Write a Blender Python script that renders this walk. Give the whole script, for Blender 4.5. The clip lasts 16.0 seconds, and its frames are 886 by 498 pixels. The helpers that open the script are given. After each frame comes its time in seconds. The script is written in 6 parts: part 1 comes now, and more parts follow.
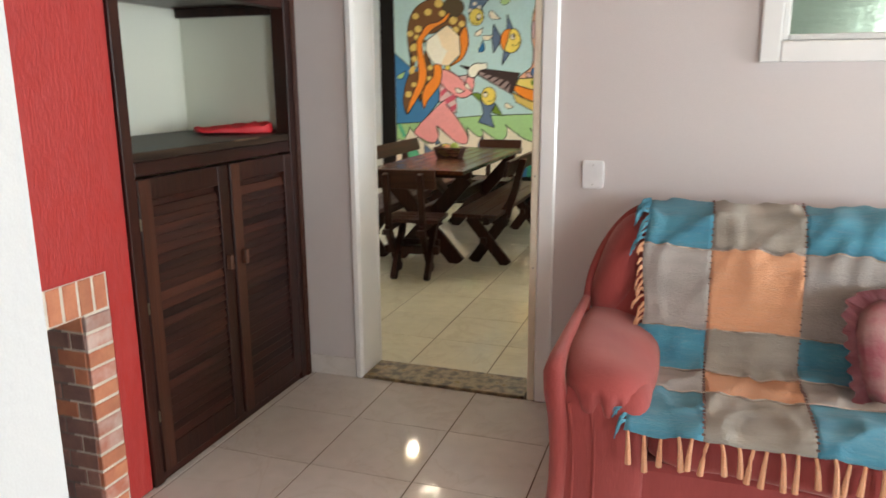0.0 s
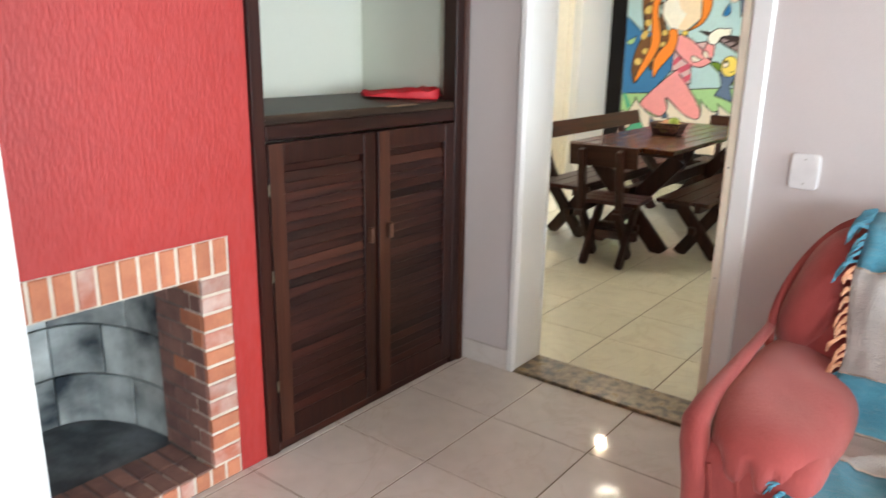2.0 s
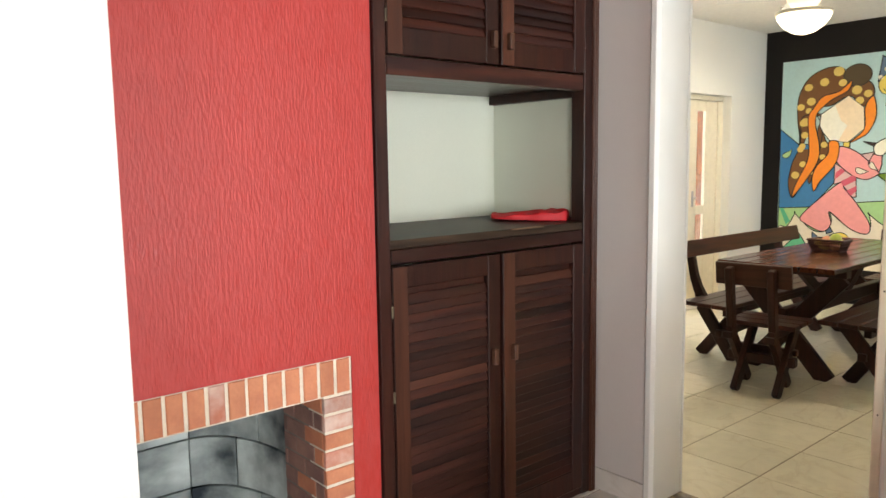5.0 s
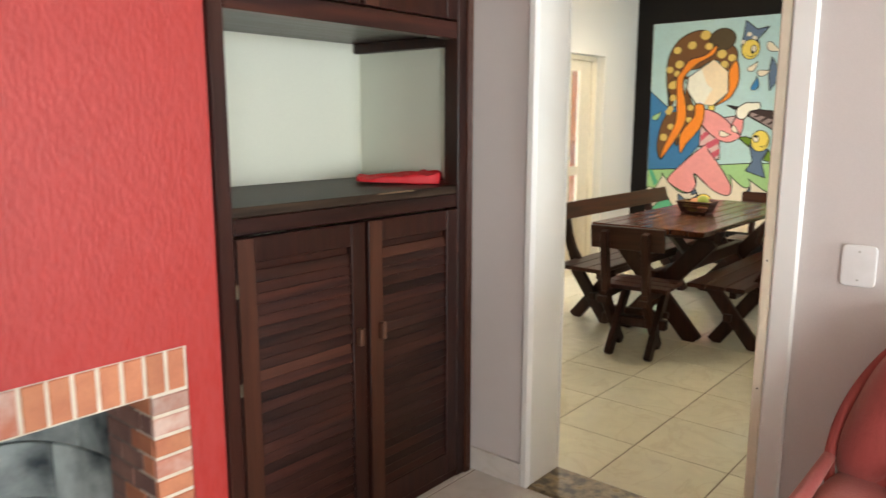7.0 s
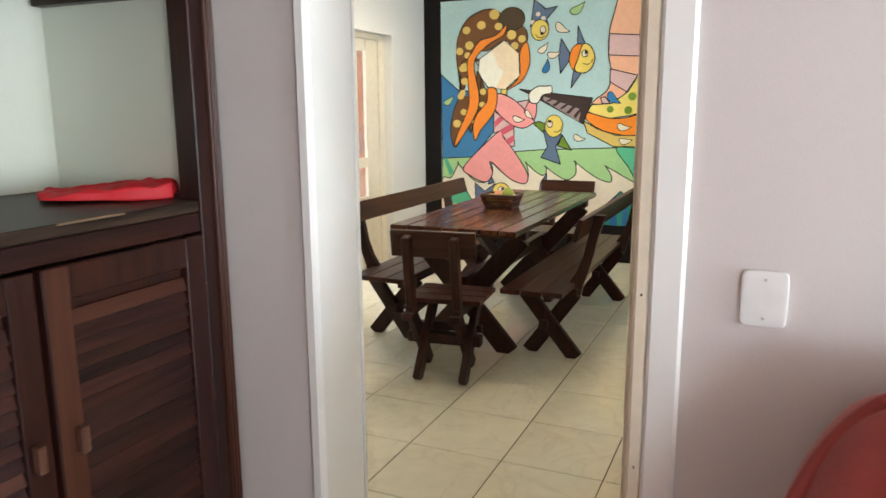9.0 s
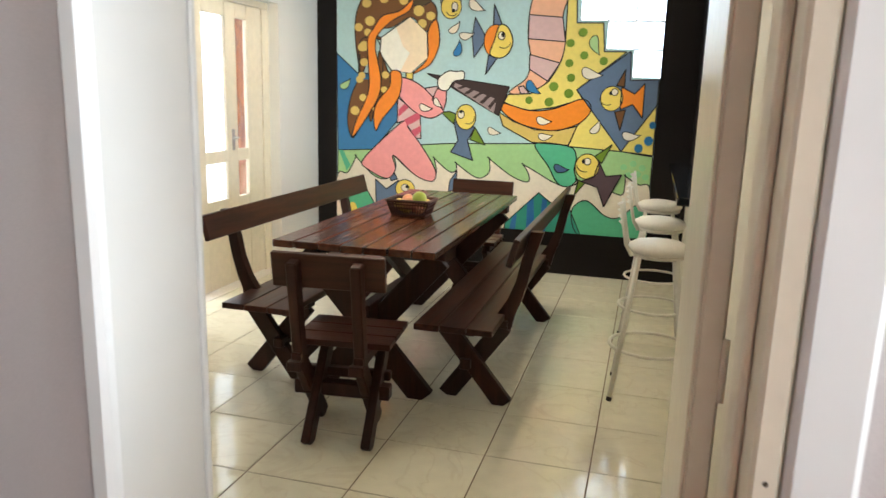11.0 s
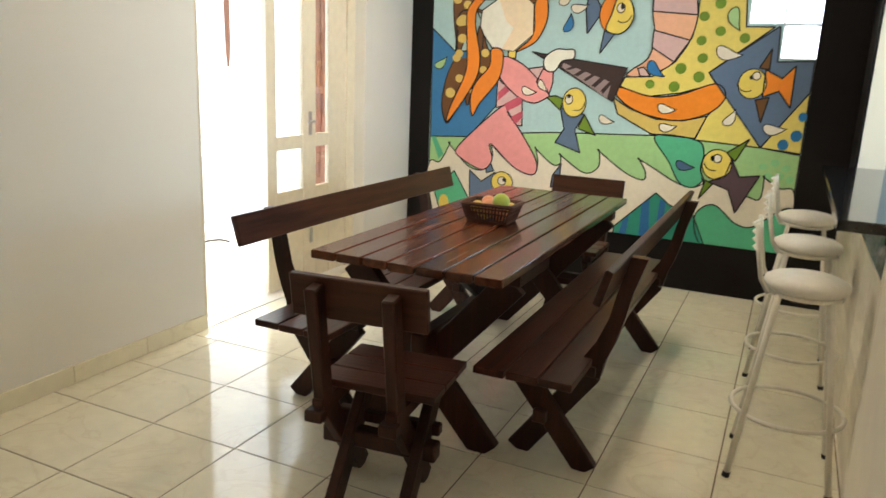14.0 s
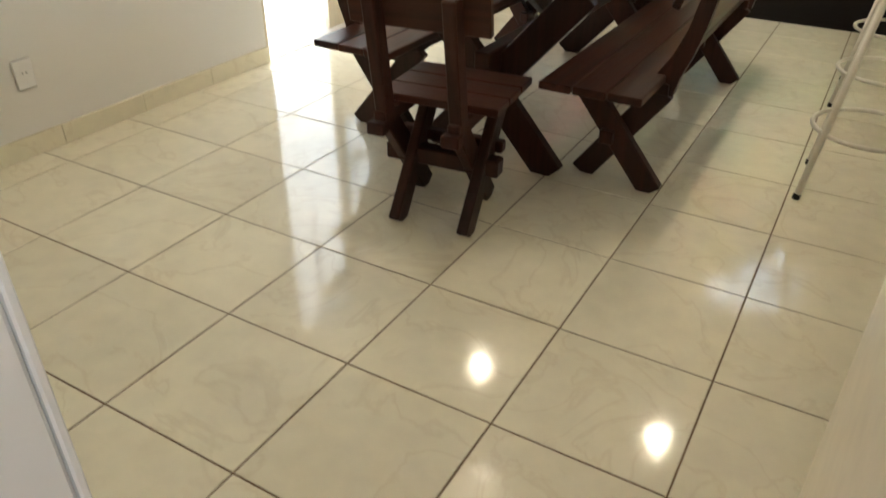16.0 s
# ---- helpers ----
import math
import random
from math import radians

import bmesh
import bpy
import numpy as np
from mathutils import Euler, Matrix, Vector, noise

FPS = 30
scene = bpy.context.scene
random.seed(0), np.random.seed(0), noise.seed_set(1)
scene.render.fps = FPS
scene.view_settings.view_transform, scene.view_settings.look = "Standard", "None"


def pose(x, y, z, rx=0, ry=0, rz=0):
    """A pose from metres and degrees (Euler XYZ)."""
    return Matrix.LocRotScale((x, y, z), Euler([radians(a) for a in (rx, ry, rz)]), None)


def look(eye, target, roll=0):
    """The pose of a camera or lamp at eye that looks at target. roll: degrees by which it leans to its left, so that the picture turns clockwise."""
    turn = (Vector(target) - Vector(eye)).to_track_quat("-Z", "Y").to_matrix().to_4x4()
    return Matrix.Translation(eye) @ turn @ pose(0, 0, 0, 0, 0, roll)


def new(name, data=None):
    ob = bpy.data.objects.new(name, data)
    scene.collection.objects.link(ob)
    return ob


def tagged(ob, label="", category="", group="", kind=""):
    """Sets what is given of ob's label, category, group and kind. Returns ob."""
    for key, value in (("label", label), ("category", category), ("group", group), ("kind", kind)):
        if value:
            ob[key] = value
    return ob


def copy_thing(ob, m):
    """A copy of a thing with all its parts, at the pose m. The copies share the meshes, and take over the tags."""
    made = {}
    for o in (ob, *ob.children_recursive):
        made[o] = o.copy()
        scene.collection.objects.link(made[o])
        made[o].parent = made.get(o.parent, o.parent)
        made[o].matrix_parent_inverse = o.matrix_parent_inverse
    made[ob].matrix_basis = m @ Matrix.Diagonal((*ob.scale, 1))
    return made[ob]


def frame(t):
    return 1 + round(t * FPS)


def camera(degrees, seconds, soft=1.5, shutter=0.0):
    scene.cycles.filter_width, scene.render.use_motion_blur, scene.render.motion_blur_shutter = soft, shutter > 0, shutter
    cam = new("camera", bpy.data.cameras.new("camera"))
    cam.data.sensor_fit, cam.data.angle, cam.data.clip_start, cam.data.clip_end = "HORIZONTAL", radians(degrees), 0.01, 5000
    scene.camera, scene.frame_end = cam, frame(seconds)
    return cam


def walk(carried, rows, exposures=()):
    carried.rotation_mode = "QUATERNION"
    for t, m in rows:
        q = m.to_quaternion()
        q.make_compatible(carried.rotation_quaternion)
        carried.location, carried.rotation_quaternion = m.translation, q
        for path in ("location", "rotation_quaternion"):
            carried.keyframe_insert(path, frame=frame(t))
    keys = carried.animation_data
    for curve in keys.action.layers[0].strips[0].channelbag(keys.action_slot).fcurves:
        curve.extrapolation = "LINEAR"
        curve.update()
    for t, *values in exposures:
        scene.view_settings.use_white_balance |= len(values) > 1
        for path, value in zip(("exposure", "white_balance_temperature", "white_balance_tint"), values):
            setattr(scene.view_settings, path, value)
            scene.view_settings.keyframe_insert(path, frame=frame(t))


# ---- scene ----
cam = camera(62.3, 16.0, 1.5, 0.5)
EXPOSURES = [(0.0, 0.12, 6850, 10), (0.5, 0.29, 6650, 10), (1.0, 0.45, 6500, 10), (2.0, 0.56, 6400, 10), (3.0, 0.70, 6100, 10), (3.5, 0.62, 6150, 10), (4.0, 0.53, 6800, 10), (6.5, 0.36, 7150, 10), (7.5, 0.45, 6800, 10), (8.5, 0.45, 6550, 10), (9.5, 0.38, 6450, 10), (12.0, 0.40, 6600, 10), (13.0, 0.34, 6850, 10), (14.5, 0.20, 6650, 10), (15.0, 0.24, 6650, 10), (15.5, 0.38, 6600, 10), (16.0, 0.32, 6600, 10)]
PATH = [
    (0, (-0.036, 0.136, 1.415), (-0.669, 1.98, 0.967), -0.3),
    (0.5, (0.045, 0.277, 1.418), (-0.766, 2.032, 0.908), 2.1),
    (1, (0.056, 0.411, 1.394), (-0.885, 2.107, 0.907), 1.1),
    (1.5, (0.036, 0.513, 1.424), (-0.972, 2.184, 0.986), 0.9),
    (2, (0.093, 0.591, 1.417), (-1.084, 2.115, 0.876), 1.0),
    (2.5, (0.165, 0.646, 1.39), (-1.211, 1.978, 0.814), 0.9),
    (3, (0.216, 0.672, 1.362), (-1.32, 1.786, 0.728), -0.5),
    (3.5, (0.244, 0.69, 1.383), (-1.332, 1.763, 0.779), -0.2),
    (4, (0.202, 0.672, 1.423), (-1.366, 1.848, 1.026), 0.3),
    (4.2, (0.186, 0.666, 1.432), (-1.379, 1.876, 1.139), 0.6),
    (6.3, (0.157, 0.721, 1.442), (-1.288, 2.078, 1.179), -0.8),
    (6.5, (0.145, 0.764, 1.438), (-1.277, 2.135, 1.119), -0.6),
    (7, (-0.021, 0.915, 1.43), (-1.293, 2.42, 1.084), 0.1),
    (7.5, (-0.102, 1.066, 1.419), (-1.254, 2.66, 1.053), -1.0),
    (8, (-0.158, 1.254, 1.405), (-1.222, 2.902, 1.016), 0.1),
    (8.5, (-0.264, 1.425, 1.4), (-1.246, 3.119, 0.993), 1.2),
    (9, (-0.436, 1.609, 1.419), (-1.234, 3.402, 1.039), -0.4),
    (9.5, (-0.558, 1.815, 1.405), (-1.301, 3.633, 1.023), 0.7),
    (9.7, (-0.593, 1.901, 1.411), (-1.316, 3.73, 1.048), 1.3),
    (11.8, (-0.939, 2.643, 1.416), (-1.36, 4.546, 0.968), 1.4),
    (12, (-0.964, 2.699, 1.416), (-1.374, 4.604, 0.964), 1.5),
    (12.5, (-0.991, 2.838, 1.406), (-1.389, 4.746, 0.958), 1.8),
    (13, (-1.022, 2.936, 1.416), (-1.42, 4.841, 0.955), 1.0),
    (13.5, (-0.95, 3.039, 1.437), (-1.563, 4.884, 0.964), 2.3),
    (14, (-0.855, 3.106, 1.423), (-1.672, 4.869, 0.95), 2.4),
    (14.5, (-0.843, 3.122, 1.391), (-1.7, 4.832, 0.805), 0.4),
    (15, (-0.847, 3.13, 1.364), (-1.731, 4.76, 0.614), 0.7),
    (15.2, (-0.859, 3.123, 1.315), (-1.745, 4.723, 0.505), 0.7),
    (15.5, (-0.848, 3.114, 1.305), (-1.739, 4.639, 0.369), -0.2),
    (16, (-0.834, 3.109, 1.26), (-1.681, 4.574, 0.194), 0.4),
]
walk(cam, [(t, look(eye, target, roll)) for t, eye, target, roll in PATH], EXPOSURES)

from mathutils.geometry import tessellate_polygon

# ---- world and large lights ----
world = bpy.data.worlds.new("sky")
world.use_nodes = True
scene.world = world
wn = world.node_tree.nodes
sky = wn.new("ShaderNodeTexSky")
sky.sky_type, sky.sun_disc = "NISHITA", False
SUN_UP, SUN_ROUND = 58.0, -12.0
sky.sun_elevation, sky.sun_rotation = radians(SUN_UP), radians(SUN_ROUND)
world.node_tree.links.new(sky.outputs[0], wn["Background"].inputs[0])
wn["Background"].inputs[1].default_value = 0.12


def lamp(name, kind, m, power, colour, **more):
    data = bpy.data.lights.new(name, kind)
    data.energy, data.color = power, colour
    ob = new(name, data)
    ob.matrix_world = m
    return data


sun = lamp("sun", "SUN", look((0, 0, 30), (-30 * math.sin(radians(SUN_ROUND)) / math.tan(radians(SUN_UP)), -30 * math.cos(radians(SUN_ROUND)) / math.tan(radians(SUN_UP)), 0)), 5.0, (1.0, 0.95, 0.88))
sun.angle = radians(0.5)


def window_light(name, centre, target, width, height, power, colour):
    d = lamp(name, "AREA", look(centre, target), power, colour)
    d.shape, d.size, d.size_y = "RECTANGLE", width, height
    return d


COOL = (0.81, 0.915, 1.0)
window_light("daylight_living", (5.46, 1.95, 1.2), (0, 1.8, 1.2), 1.9, 1.7, 255, COOL)
# added fill from the south, no window is seen there
window_light("fill_living_back", (3.5, -1.76, 1.5), (2.2, 0, 1.4), 1.5, 1.2, 105, COOL)
window_light("daylight_terrace_door", (-3.72, 6.33, 1.05), (0, 6.33, 1.0), 0.7, 1.9, 5, (0.95, 0.97, 1.0))
window_light("daylight_kitchen", (1.5, 6.4, 1.5), (0, 6.4, 1.5), 1.6, 1.1, 66, (0.70, 0.87, 1.0))
WARM = (1.0, 0.87, 0.68)
fan_bulb = lamp("fan_bulb", "POINT", pose(-2.12, 5.80, 2.34), 23, WARM)
fan_bulb.shadow_soft_size = 0.11
for sx, sy in ((-2.8, 7.12), (-1.36, 7.05)):
    s = lamp("ceiling_spot_bulb", "SPOT", look((sx, sy, 2.64), (sx + 0.05, sy - 0.25, 0.0)), 36, WARM)
    s.spot_size, s.spot_blend, s.shadow_soft_size = radians(150), 0.9, 0.045

# ---- materials ----


def linear(c):
    return tuple((v / 12.92 if v <= 0.04045 else ((v + 0.055) / 1.055) ** 2.4) for v in c)


def material(name, colour, rough=0.6, second=None, scale=6.0, mix=0.5, fine=60.0, bump=0.1, bump_scale=80.0, metal=0.0, stretch=(1, 1, 1), vary=0.0, spec=0.5, coat=0.0, rough_vary=0.08, detail=6.0, coords="Object"):
    """A surface of two colours mixed by noise at a broad scale, speckled at a fine one, with a fine relief; vary shifts the brightness from piece to piece."""
    m = bpy.data.materials.new(name)
    m.use_nodes = True
    nodes, links = m.node_tree.nodes, m.node_tree.links
    b = nodes["Principled BSDF"]
    tex = nodes.new("ShaderNodeTexCoord")
    mapping = nodes.new("ShaderNodeMapping")
    mapping.inputs["Scale"].default_value = stretch
    links.new(tex.outputs[coords], mapping.inputs[0])
    source = mapping.outputs[0]
    if vary:
        info = nodes.new("ShaderNodeObjectInfo")
        shift = nodes.new("ShaderNodeVectorMath")
        shift.operation = "ADD"
        scaled = nodes.new("ShaderNodeVectorMath")
        scaled.operation = "SCALE"
        scaled.inputs[0].default_value = (37.0, 53.0, 71.0)
        links.new(info.outputs["Random"], scaled.inputs["Scale"])
        links.new(source, shift.inputs[0])
        links.new(scaled.outputs[0], shift.inputs[1])
        source = shift.outputs[0]
    broad, small, relief = (nodes.new("ShaderNodeTexNoise") for _ in range(3))
    for n, s in ((broad, scale), (small, fine), (relief, bump_scale)):
        n.inputs["Scale"].default_value, n.inputs["Detail"].default_value = s, detail
        links.new(source, n.inputs["Vector"])
    ramp = nodes.new("ShaderNodeMapRange")
    ramp.inputs["From Min"].default_value, ramp.inputs["From Max"].default_value = 0.35, 0.65
    ramp.inputs["To Max"].default_value = mix
    links.new(broad.outputs["Fac"], ramp.inputs["Value"])
    blend = nodes.new("ShaderNodeMix")
    blend.data_type = "RGBA"
    second = second or tuple(v * 0.86 for v in colour)
    blend.inputs["A"].default_value, blend.inputs["B"].default_value = (*colour, 1), (*second, 1)
    links.new(ramp.outputs[0], blend.inputs["Factor"])
    hsv = nodes.new("ShaderNodeHueSaturation")
    links.new(blend.outputs["Result"], hsv.inputs["Color"])
    speck = nodes.new("ShaderNodeMapRange")
    speck.inputs["To Min"].default_value, speck.inputs["To Max"].default_value = 0.9, 1.1
    links.new(small.outputs["Fac"], speck.inputs["Value"])
    if vary:
        spread = nodes.new("ShaderNodeMapRange")
        spread.inputs["To Min"].default_value, spread.inputs["To Max"].default_value = 1 - vary, 1 + vary
        links.new(info.outputs["Random"], spread.inputs["Value"])
        both = nodes.new("ShaderNodeMath")
        both.operation = "MULTIPLY"
        links.new(spread.outputs[0], both.inputs[0])
        links.new(speck.outputs[0], both.inputs[1])
        links.new(both.outputs[0], hsv.inputs["Value"])
    else:
        links.new(speck.outputs[0], hsv.inputs["Value"])
    links.new(hsv.outputs[0], b.inputs["Base Color"])
    gloss = nodes.new("ShaderNodeMapRange")
    gloss.inputs["To Min"].default_value, gloss.inputs["To Max"].default_value = max(rough - rough_vary, 0.02), min(rough + rough_vary, 1)
    links.new(broad.outputs["Fac"], gloss.inputs["Value"])
    links.new(gloss.outputs[0], b.inputs["Roughness"])
    b.inputs["Metallic"].default_value = metal
    b.inputs["Specular IOR Level"].default_value = spec
    b.inputs["Coat Weight"].default_value = coat
    b.inputs["Coat Roughness"].default_value = 0.08
    if bump:
        bp = nodes.new("ShaderNodeBump")
        bp.inputs["Strength"].default_value, bp.inputs["Distance"].default_value = bump, 0.01
        links.new(relief.outputs["Fac"], bp.inputs["Height"])
        links.new(bp.outputs[0], b.inputs["Normal"])
    return m


def glowing(name, colour, strength):
    m = bpy.data.materials.new(name)
    m.use_nodes = True
    b = m.node_tree.nodes["Principled BSDF"]
    b.inputs["Base Color"].default_value = (0.9, 0.88, 0.82, 1)
    b.inputs["Emission Color"].default_value = (*colour, 1)
    b.inputs["Emission Strength"].default_value = strength
    return m


def glass(name, rough=0.0, colour=(1, 1, 1), bumpy=0.0):
    m = bpy.data.materials.new(name)
    m.use_nodes = True
    nodes = m.node_tree.nodes
    b = nodes["Principled BSDF"]
    b.inputs["Base Color"].default_value = (*colour, 1)
    b.inputs["Roughness"].default_value = rough
    b.inputs["Transmission Weight"].default_value = 1.0
    b.inputs["IOR"].default_value = 1.45
    if bumpy:
        n, bp = nodes.new("ShaderNodeTexNoise"), nodes.new("ShaderNodeBump")
        n.inputs["Scale"].default_value = 25
        bp.inputs["Strength"].default_value, bp.inputs["Distance"].default_value = bumpy, 0.01
        m.node_tree.links.new(n.outputs["Fac"], bp.inputs["Height"])
        m.node_tree.links.new(bp.outputs[0], b.inputs["Normal"])
    return m


def wood(name, dark, light, rough=0.35, along="Y", vary=0.25, coat=0.0, spec=0.3):
    stretch = {"X": (1.5, 22, 22), "Y": (22, 1.5, 22), "Z": (22, 22, 1.5)}[along]
    return material(name, dark, rough, light, 1.6, 0.75, 5.0, 0.12, 4.0, stretch=stretch, vary=vary, coat=coat, rough_vary=0.1, detail=8.0, spec=spec)


def tile_material(name, base, vein, rough):
    """Glazed ceramic: a cream body with thin wandering veins and faint clouds, different on every tile."""
    m = material(name, base, rough, tuple(v * 0.93 for v in base), 3.0, 0.6, 14.0, 0.012, 7.0, vary=0.035, rough_vary=0.03, spec=0.4)
    nodes, links = m.node_tree.nodes, m.node_tree.links
    b = nodes["Principled BSDF"]
    shift = next(n for n in nodes if n.type == "VECT_MATH" and n.operation == "ADD")
    v = nodes.new("ShaderNodeTexNoise")
    v.inputs["Scale"].default_value, v.inputs["Detail"].default_value, v.inputs["Distortion"].default_value = 2.6, 7, 1.2
    links.new(shift.outputs[0], v.inputs["Vector"])
    d = nodes.new("ShaderNodeMath")
    d.operation = "SUBTRACT"
    d.inputs[1].default_value = 0.5
    links.new(v.outputs["Fac"], d.inputs[0])
    a = nodes.new("ShaderNodeMath")
    a.operation = "ABSOLUTE"
    links.new(d.outputs[0], a.inputs[0])
    r = nodes.new("ShaderNodeMapRange")
    r.inputs["From Max"].default_value, r.inputs["To Min"].default_value, r.inputs["To Max"].default_value = 0.02, 0.2, 0.0
    links.new(a.outputs[0], r.inputs["Value"])
    mixer = nodes.new("ShaderNodeMix")
    mixer.data_type = "RGBA"
    mixer.inputs["B"].default_value = (*vein, 1)
    old = b.inputs["Base Color"].links[0].from_socket
    links.new(old, mixer.inputs["A"])
    links.new(r.outputs[0], mixer.inputs["Factor"])
    links.new(mixer.outputs["Result"], b.inputs["Base Color"])
    return m


M = {}
M["tile_living"] = tile_material("tile_living", (0.71, 0.67, 0.63), (0.50, 0.42, 0.34), 0.055)
M["tile_dining"] = tile_material("tile_dining", (0.84, 0.80, 0.64), (0.54, 0.44, 0.29), 0.09)
M["grout"] = material("grout", (0.20, 0.13, 0.07), 0.9, (0.12, 0.075, 0.04), 9, 0.8)
M["lilac_wall"] = material("lilac_wall", (0.645, 0.597, 0.586), 0.62, (0.635, 0.587, 0.575), 0.9, 0.5, 420, 0.012, 220)
M["pier_wall"] = material("pier_wall", (0.60, 0.615, 0.615), 0.7, (0.58, 0.595, 0.595), 1.1, 0.6, 260, 0.18, 45)
M["white_wall"] = material("white_wall", (0.80, 0.80, 0.78), 0.7, (0.76, 0.76, 0.74), 1.4, 0.6, 30, 0.12, 90)
M["cream_wall"] = material("cream_wall", (0.80, 0.795, 0.77), 0.6, (0.79, 0.785, 0.755), 0.8, 0.5, 380, 0.01, 90)
M["counter_wall"] = material("counter_wall", (0.81, 0.75, 0.62), 0.6, (0.79, 0.73, 0.60), 1.0, 0.6, 300, 0.02, 60)
M["niche_wall"] = material("niche_wall", (0.68, 0.70, 0.60), 0.6, (0.665, 0.685, 0.585), 1.0, 0.6, 320, 0.02, 160)
M["kitchen_wall"] = material("kitchen_wall", (0.34, 0.40, 0.43), 0.4, (0.32, 0.38, 0.41), 1.4, 0.6, 30, 0.03, 90)
M["ceiling_paint"] = material("ceiling_paint", (0.82, 0.80, 0.76), 0.8, (0.78, 0.76, 0.72), 1.2, 0.6, 30, 0.06, 90)
M["ceiling_bounce"] = material("ceiling_bounce", (0.50, 0.36, 0.24), 0.5, (0.40, 0.28, 0.18), 3, 0.8, 20, 0.1, 20, stretch=(1, 12, 1))
M["hinge_brass"] = material("hinge_brass", (0.13, 0.10, 0.06), 0.55, (0.07, 0.05, 0.03), 20, 0.8, metal=0.4)
# the paler red second tone imitates sheen on the combed strokes
M["red_plaster"] = material("red_plaster", (0.42, 0.029, 0.025), 0.48, (0.46, 0.054, 0.050), 1.0, 0.7, 3.0, 0.32, 2.0, stretch=(58, 58, 17), rough_vary=0.18, detail=6.0, spec=0.42)
M["black_paint"] = material("black_paint", (0.008, 0.006, 0.006), 0.5, (0.013, 0.010, 0.009), 2.0, 0.6, 30, 0.08, 100, spec=0.18)
M["gloss_white"] = material("gloss_white", (0.84, 0.845, 0.83), 0.24, (0.82, 0.825, 0.81), 1.5, 0.6, 2.5, 0.006, 9)
M["door_white"] = material("door_white", (0.86, 0.785, 0.63), 0.33, (0.83, 0.75, 0.60), 2.0, 0.6, 20, 0.04, 30)
M["brick"] = material("brick", (0.58, 0.230, 0.122), 0.75, (0.48, 0.170, 0.095), 14, 0.9, 90, 0.35, 60, vary=0.12)
M["brick_chalky"] = material("brick_chalky", (0.47, 0.16, 0.10), 0.8, (0.62, 0.48, 0.42), 11, 0.9, 70, 0.4, 60, vary=0.22)
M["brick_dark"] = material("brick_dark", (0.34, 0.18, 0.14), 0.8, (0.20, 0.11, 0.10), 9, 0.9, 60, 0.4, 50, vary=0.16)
M["mortar"] = material("mortar", (0.74, 0.68, 0.58), 0.9, (0.60, 0.53, 0.43), 12, 0.8, 90, 0.4, 70)
M["mortar_sooty"] = material("mortar_sooty", (0.26, 0.21, 0.18), 0.9, (0.14, 0.12, 0.11), 10, 0.8, 90, 0.4, 70)
M["soot"] = material("soot", (0.62, 0.68, 0.66), 0.85, (0.022, 0.032, 0.042), 4.2, 1.0, 30, 0.3, 30, vary=0.12, stretch=(1, 0.6, 1))
M["ash_floor"] = material("ash_floor", (0.19, 0.215, 0.235), 0.9, (0.06, 0.07, 0.08), 7.0, 0.9, 40, 0.4, 30)
M["cabinet_wood"] = wood("cabinet_wood", (0.019, 0.0055, 0.0042), (0.042, 0.011, 0.006), 0.34, "Z", 0.25)
M["cabinet_slat"] = wood("cabinet_slat", (0.017, 0.0060, 0.0056), (0.052, 0.0140, 0.0080), 0.33, "Y", 0.5)
M["cabinet_edge"] = wood("cabinet_edge", (0.050, 0.016, 0.009), (0.085, 0.028, 0.015), 0.38, "Z", 0.2)
M["shelf_wood"] = wood("shelf_wood", (0.011, 0.0060, 0.0040), (0.075, 0.046, 0.028), 0.46, "Y", 0.1, 0.0, 0.22)
M["handle_wood"] = wood("handle_wood", (0.07, 0.028, 0.016), (0.11, 0.05, 0.03), 0.4, "Z", 0.1)
M["worn_wood"] = wood("worn_wood", (0.20, 0.13, 0.075), (0.06, 0.035, 0.02), 0.6, "Y", 0.1)
M["table_wood"] = wood("table_wood", (0.060, 0.0165, 0.0075), (0.135, 0.042, 0.018), 0.24, "Y", 0.28, 0.25, 0.3)
M["bench_wood"] = wood("bench_wood", (0.030, 0.0085, 0.0050), (0.085, 0.026, 0.014), 0.36, "Y", 0.3, 0.04, 0.22)
M["leg_wood"] = wood("leg_wood", (0.023, 0.0070, 0.0042), (0.055, 0.0165, 0.0095), 0.42, "Z", 0.25, 0.0, 0.25)
M["seat_wood"] = wood("seat_wood", (0.042, 0.0115, 0.007), (0.090, 0.027, 0.014), 0.34, "X", 0.3, 0.05, 0.25)
M["back_wood"] = wood("back_wood", (0.034, 0.0115, 0.0065), (0.075, 0.026, 0.014), 0.36, "X", 0.2, 0.0, 0.25)
M["granite"] = material("granite", (0.36, 0.27, 0.15), 0.3, (0.07, 0.05, 0.03), 26, 1.0, 120, 0.02, 40)
M["black_granite"] = material("black_granite", (0.012, 0.013, 0.016), 0.08, (0.02, 0.022, 0.026), 60, 0.6, 160, 0.0, 40, rough_vary=0.03)
M["plastic_white"] = material("plastic_white", (0.82, 0.82, 0.82), 0.3, (0.80, 0.80, 0.80), 3, 0.5, 20, 0.0)
M["metal_white"] = material("metal_white", (0.78, 0.75, 0.66), 0.3, (0.74, 0.70, 0.60), 6, 0.5, 30, 0.03, 40)
M["vinyl_white"] = material("vinyl_white", (0.82, 0.79, 0.71), 0.36, (0.76, 0.74, 0.69), 5, 0.5, 40, 0.06, 120)
M["rubber"] = material("rubber", (0.012, 0.012, 0.012), 0.7, (0.02, 0.02, 0.02), 5, 0.5)
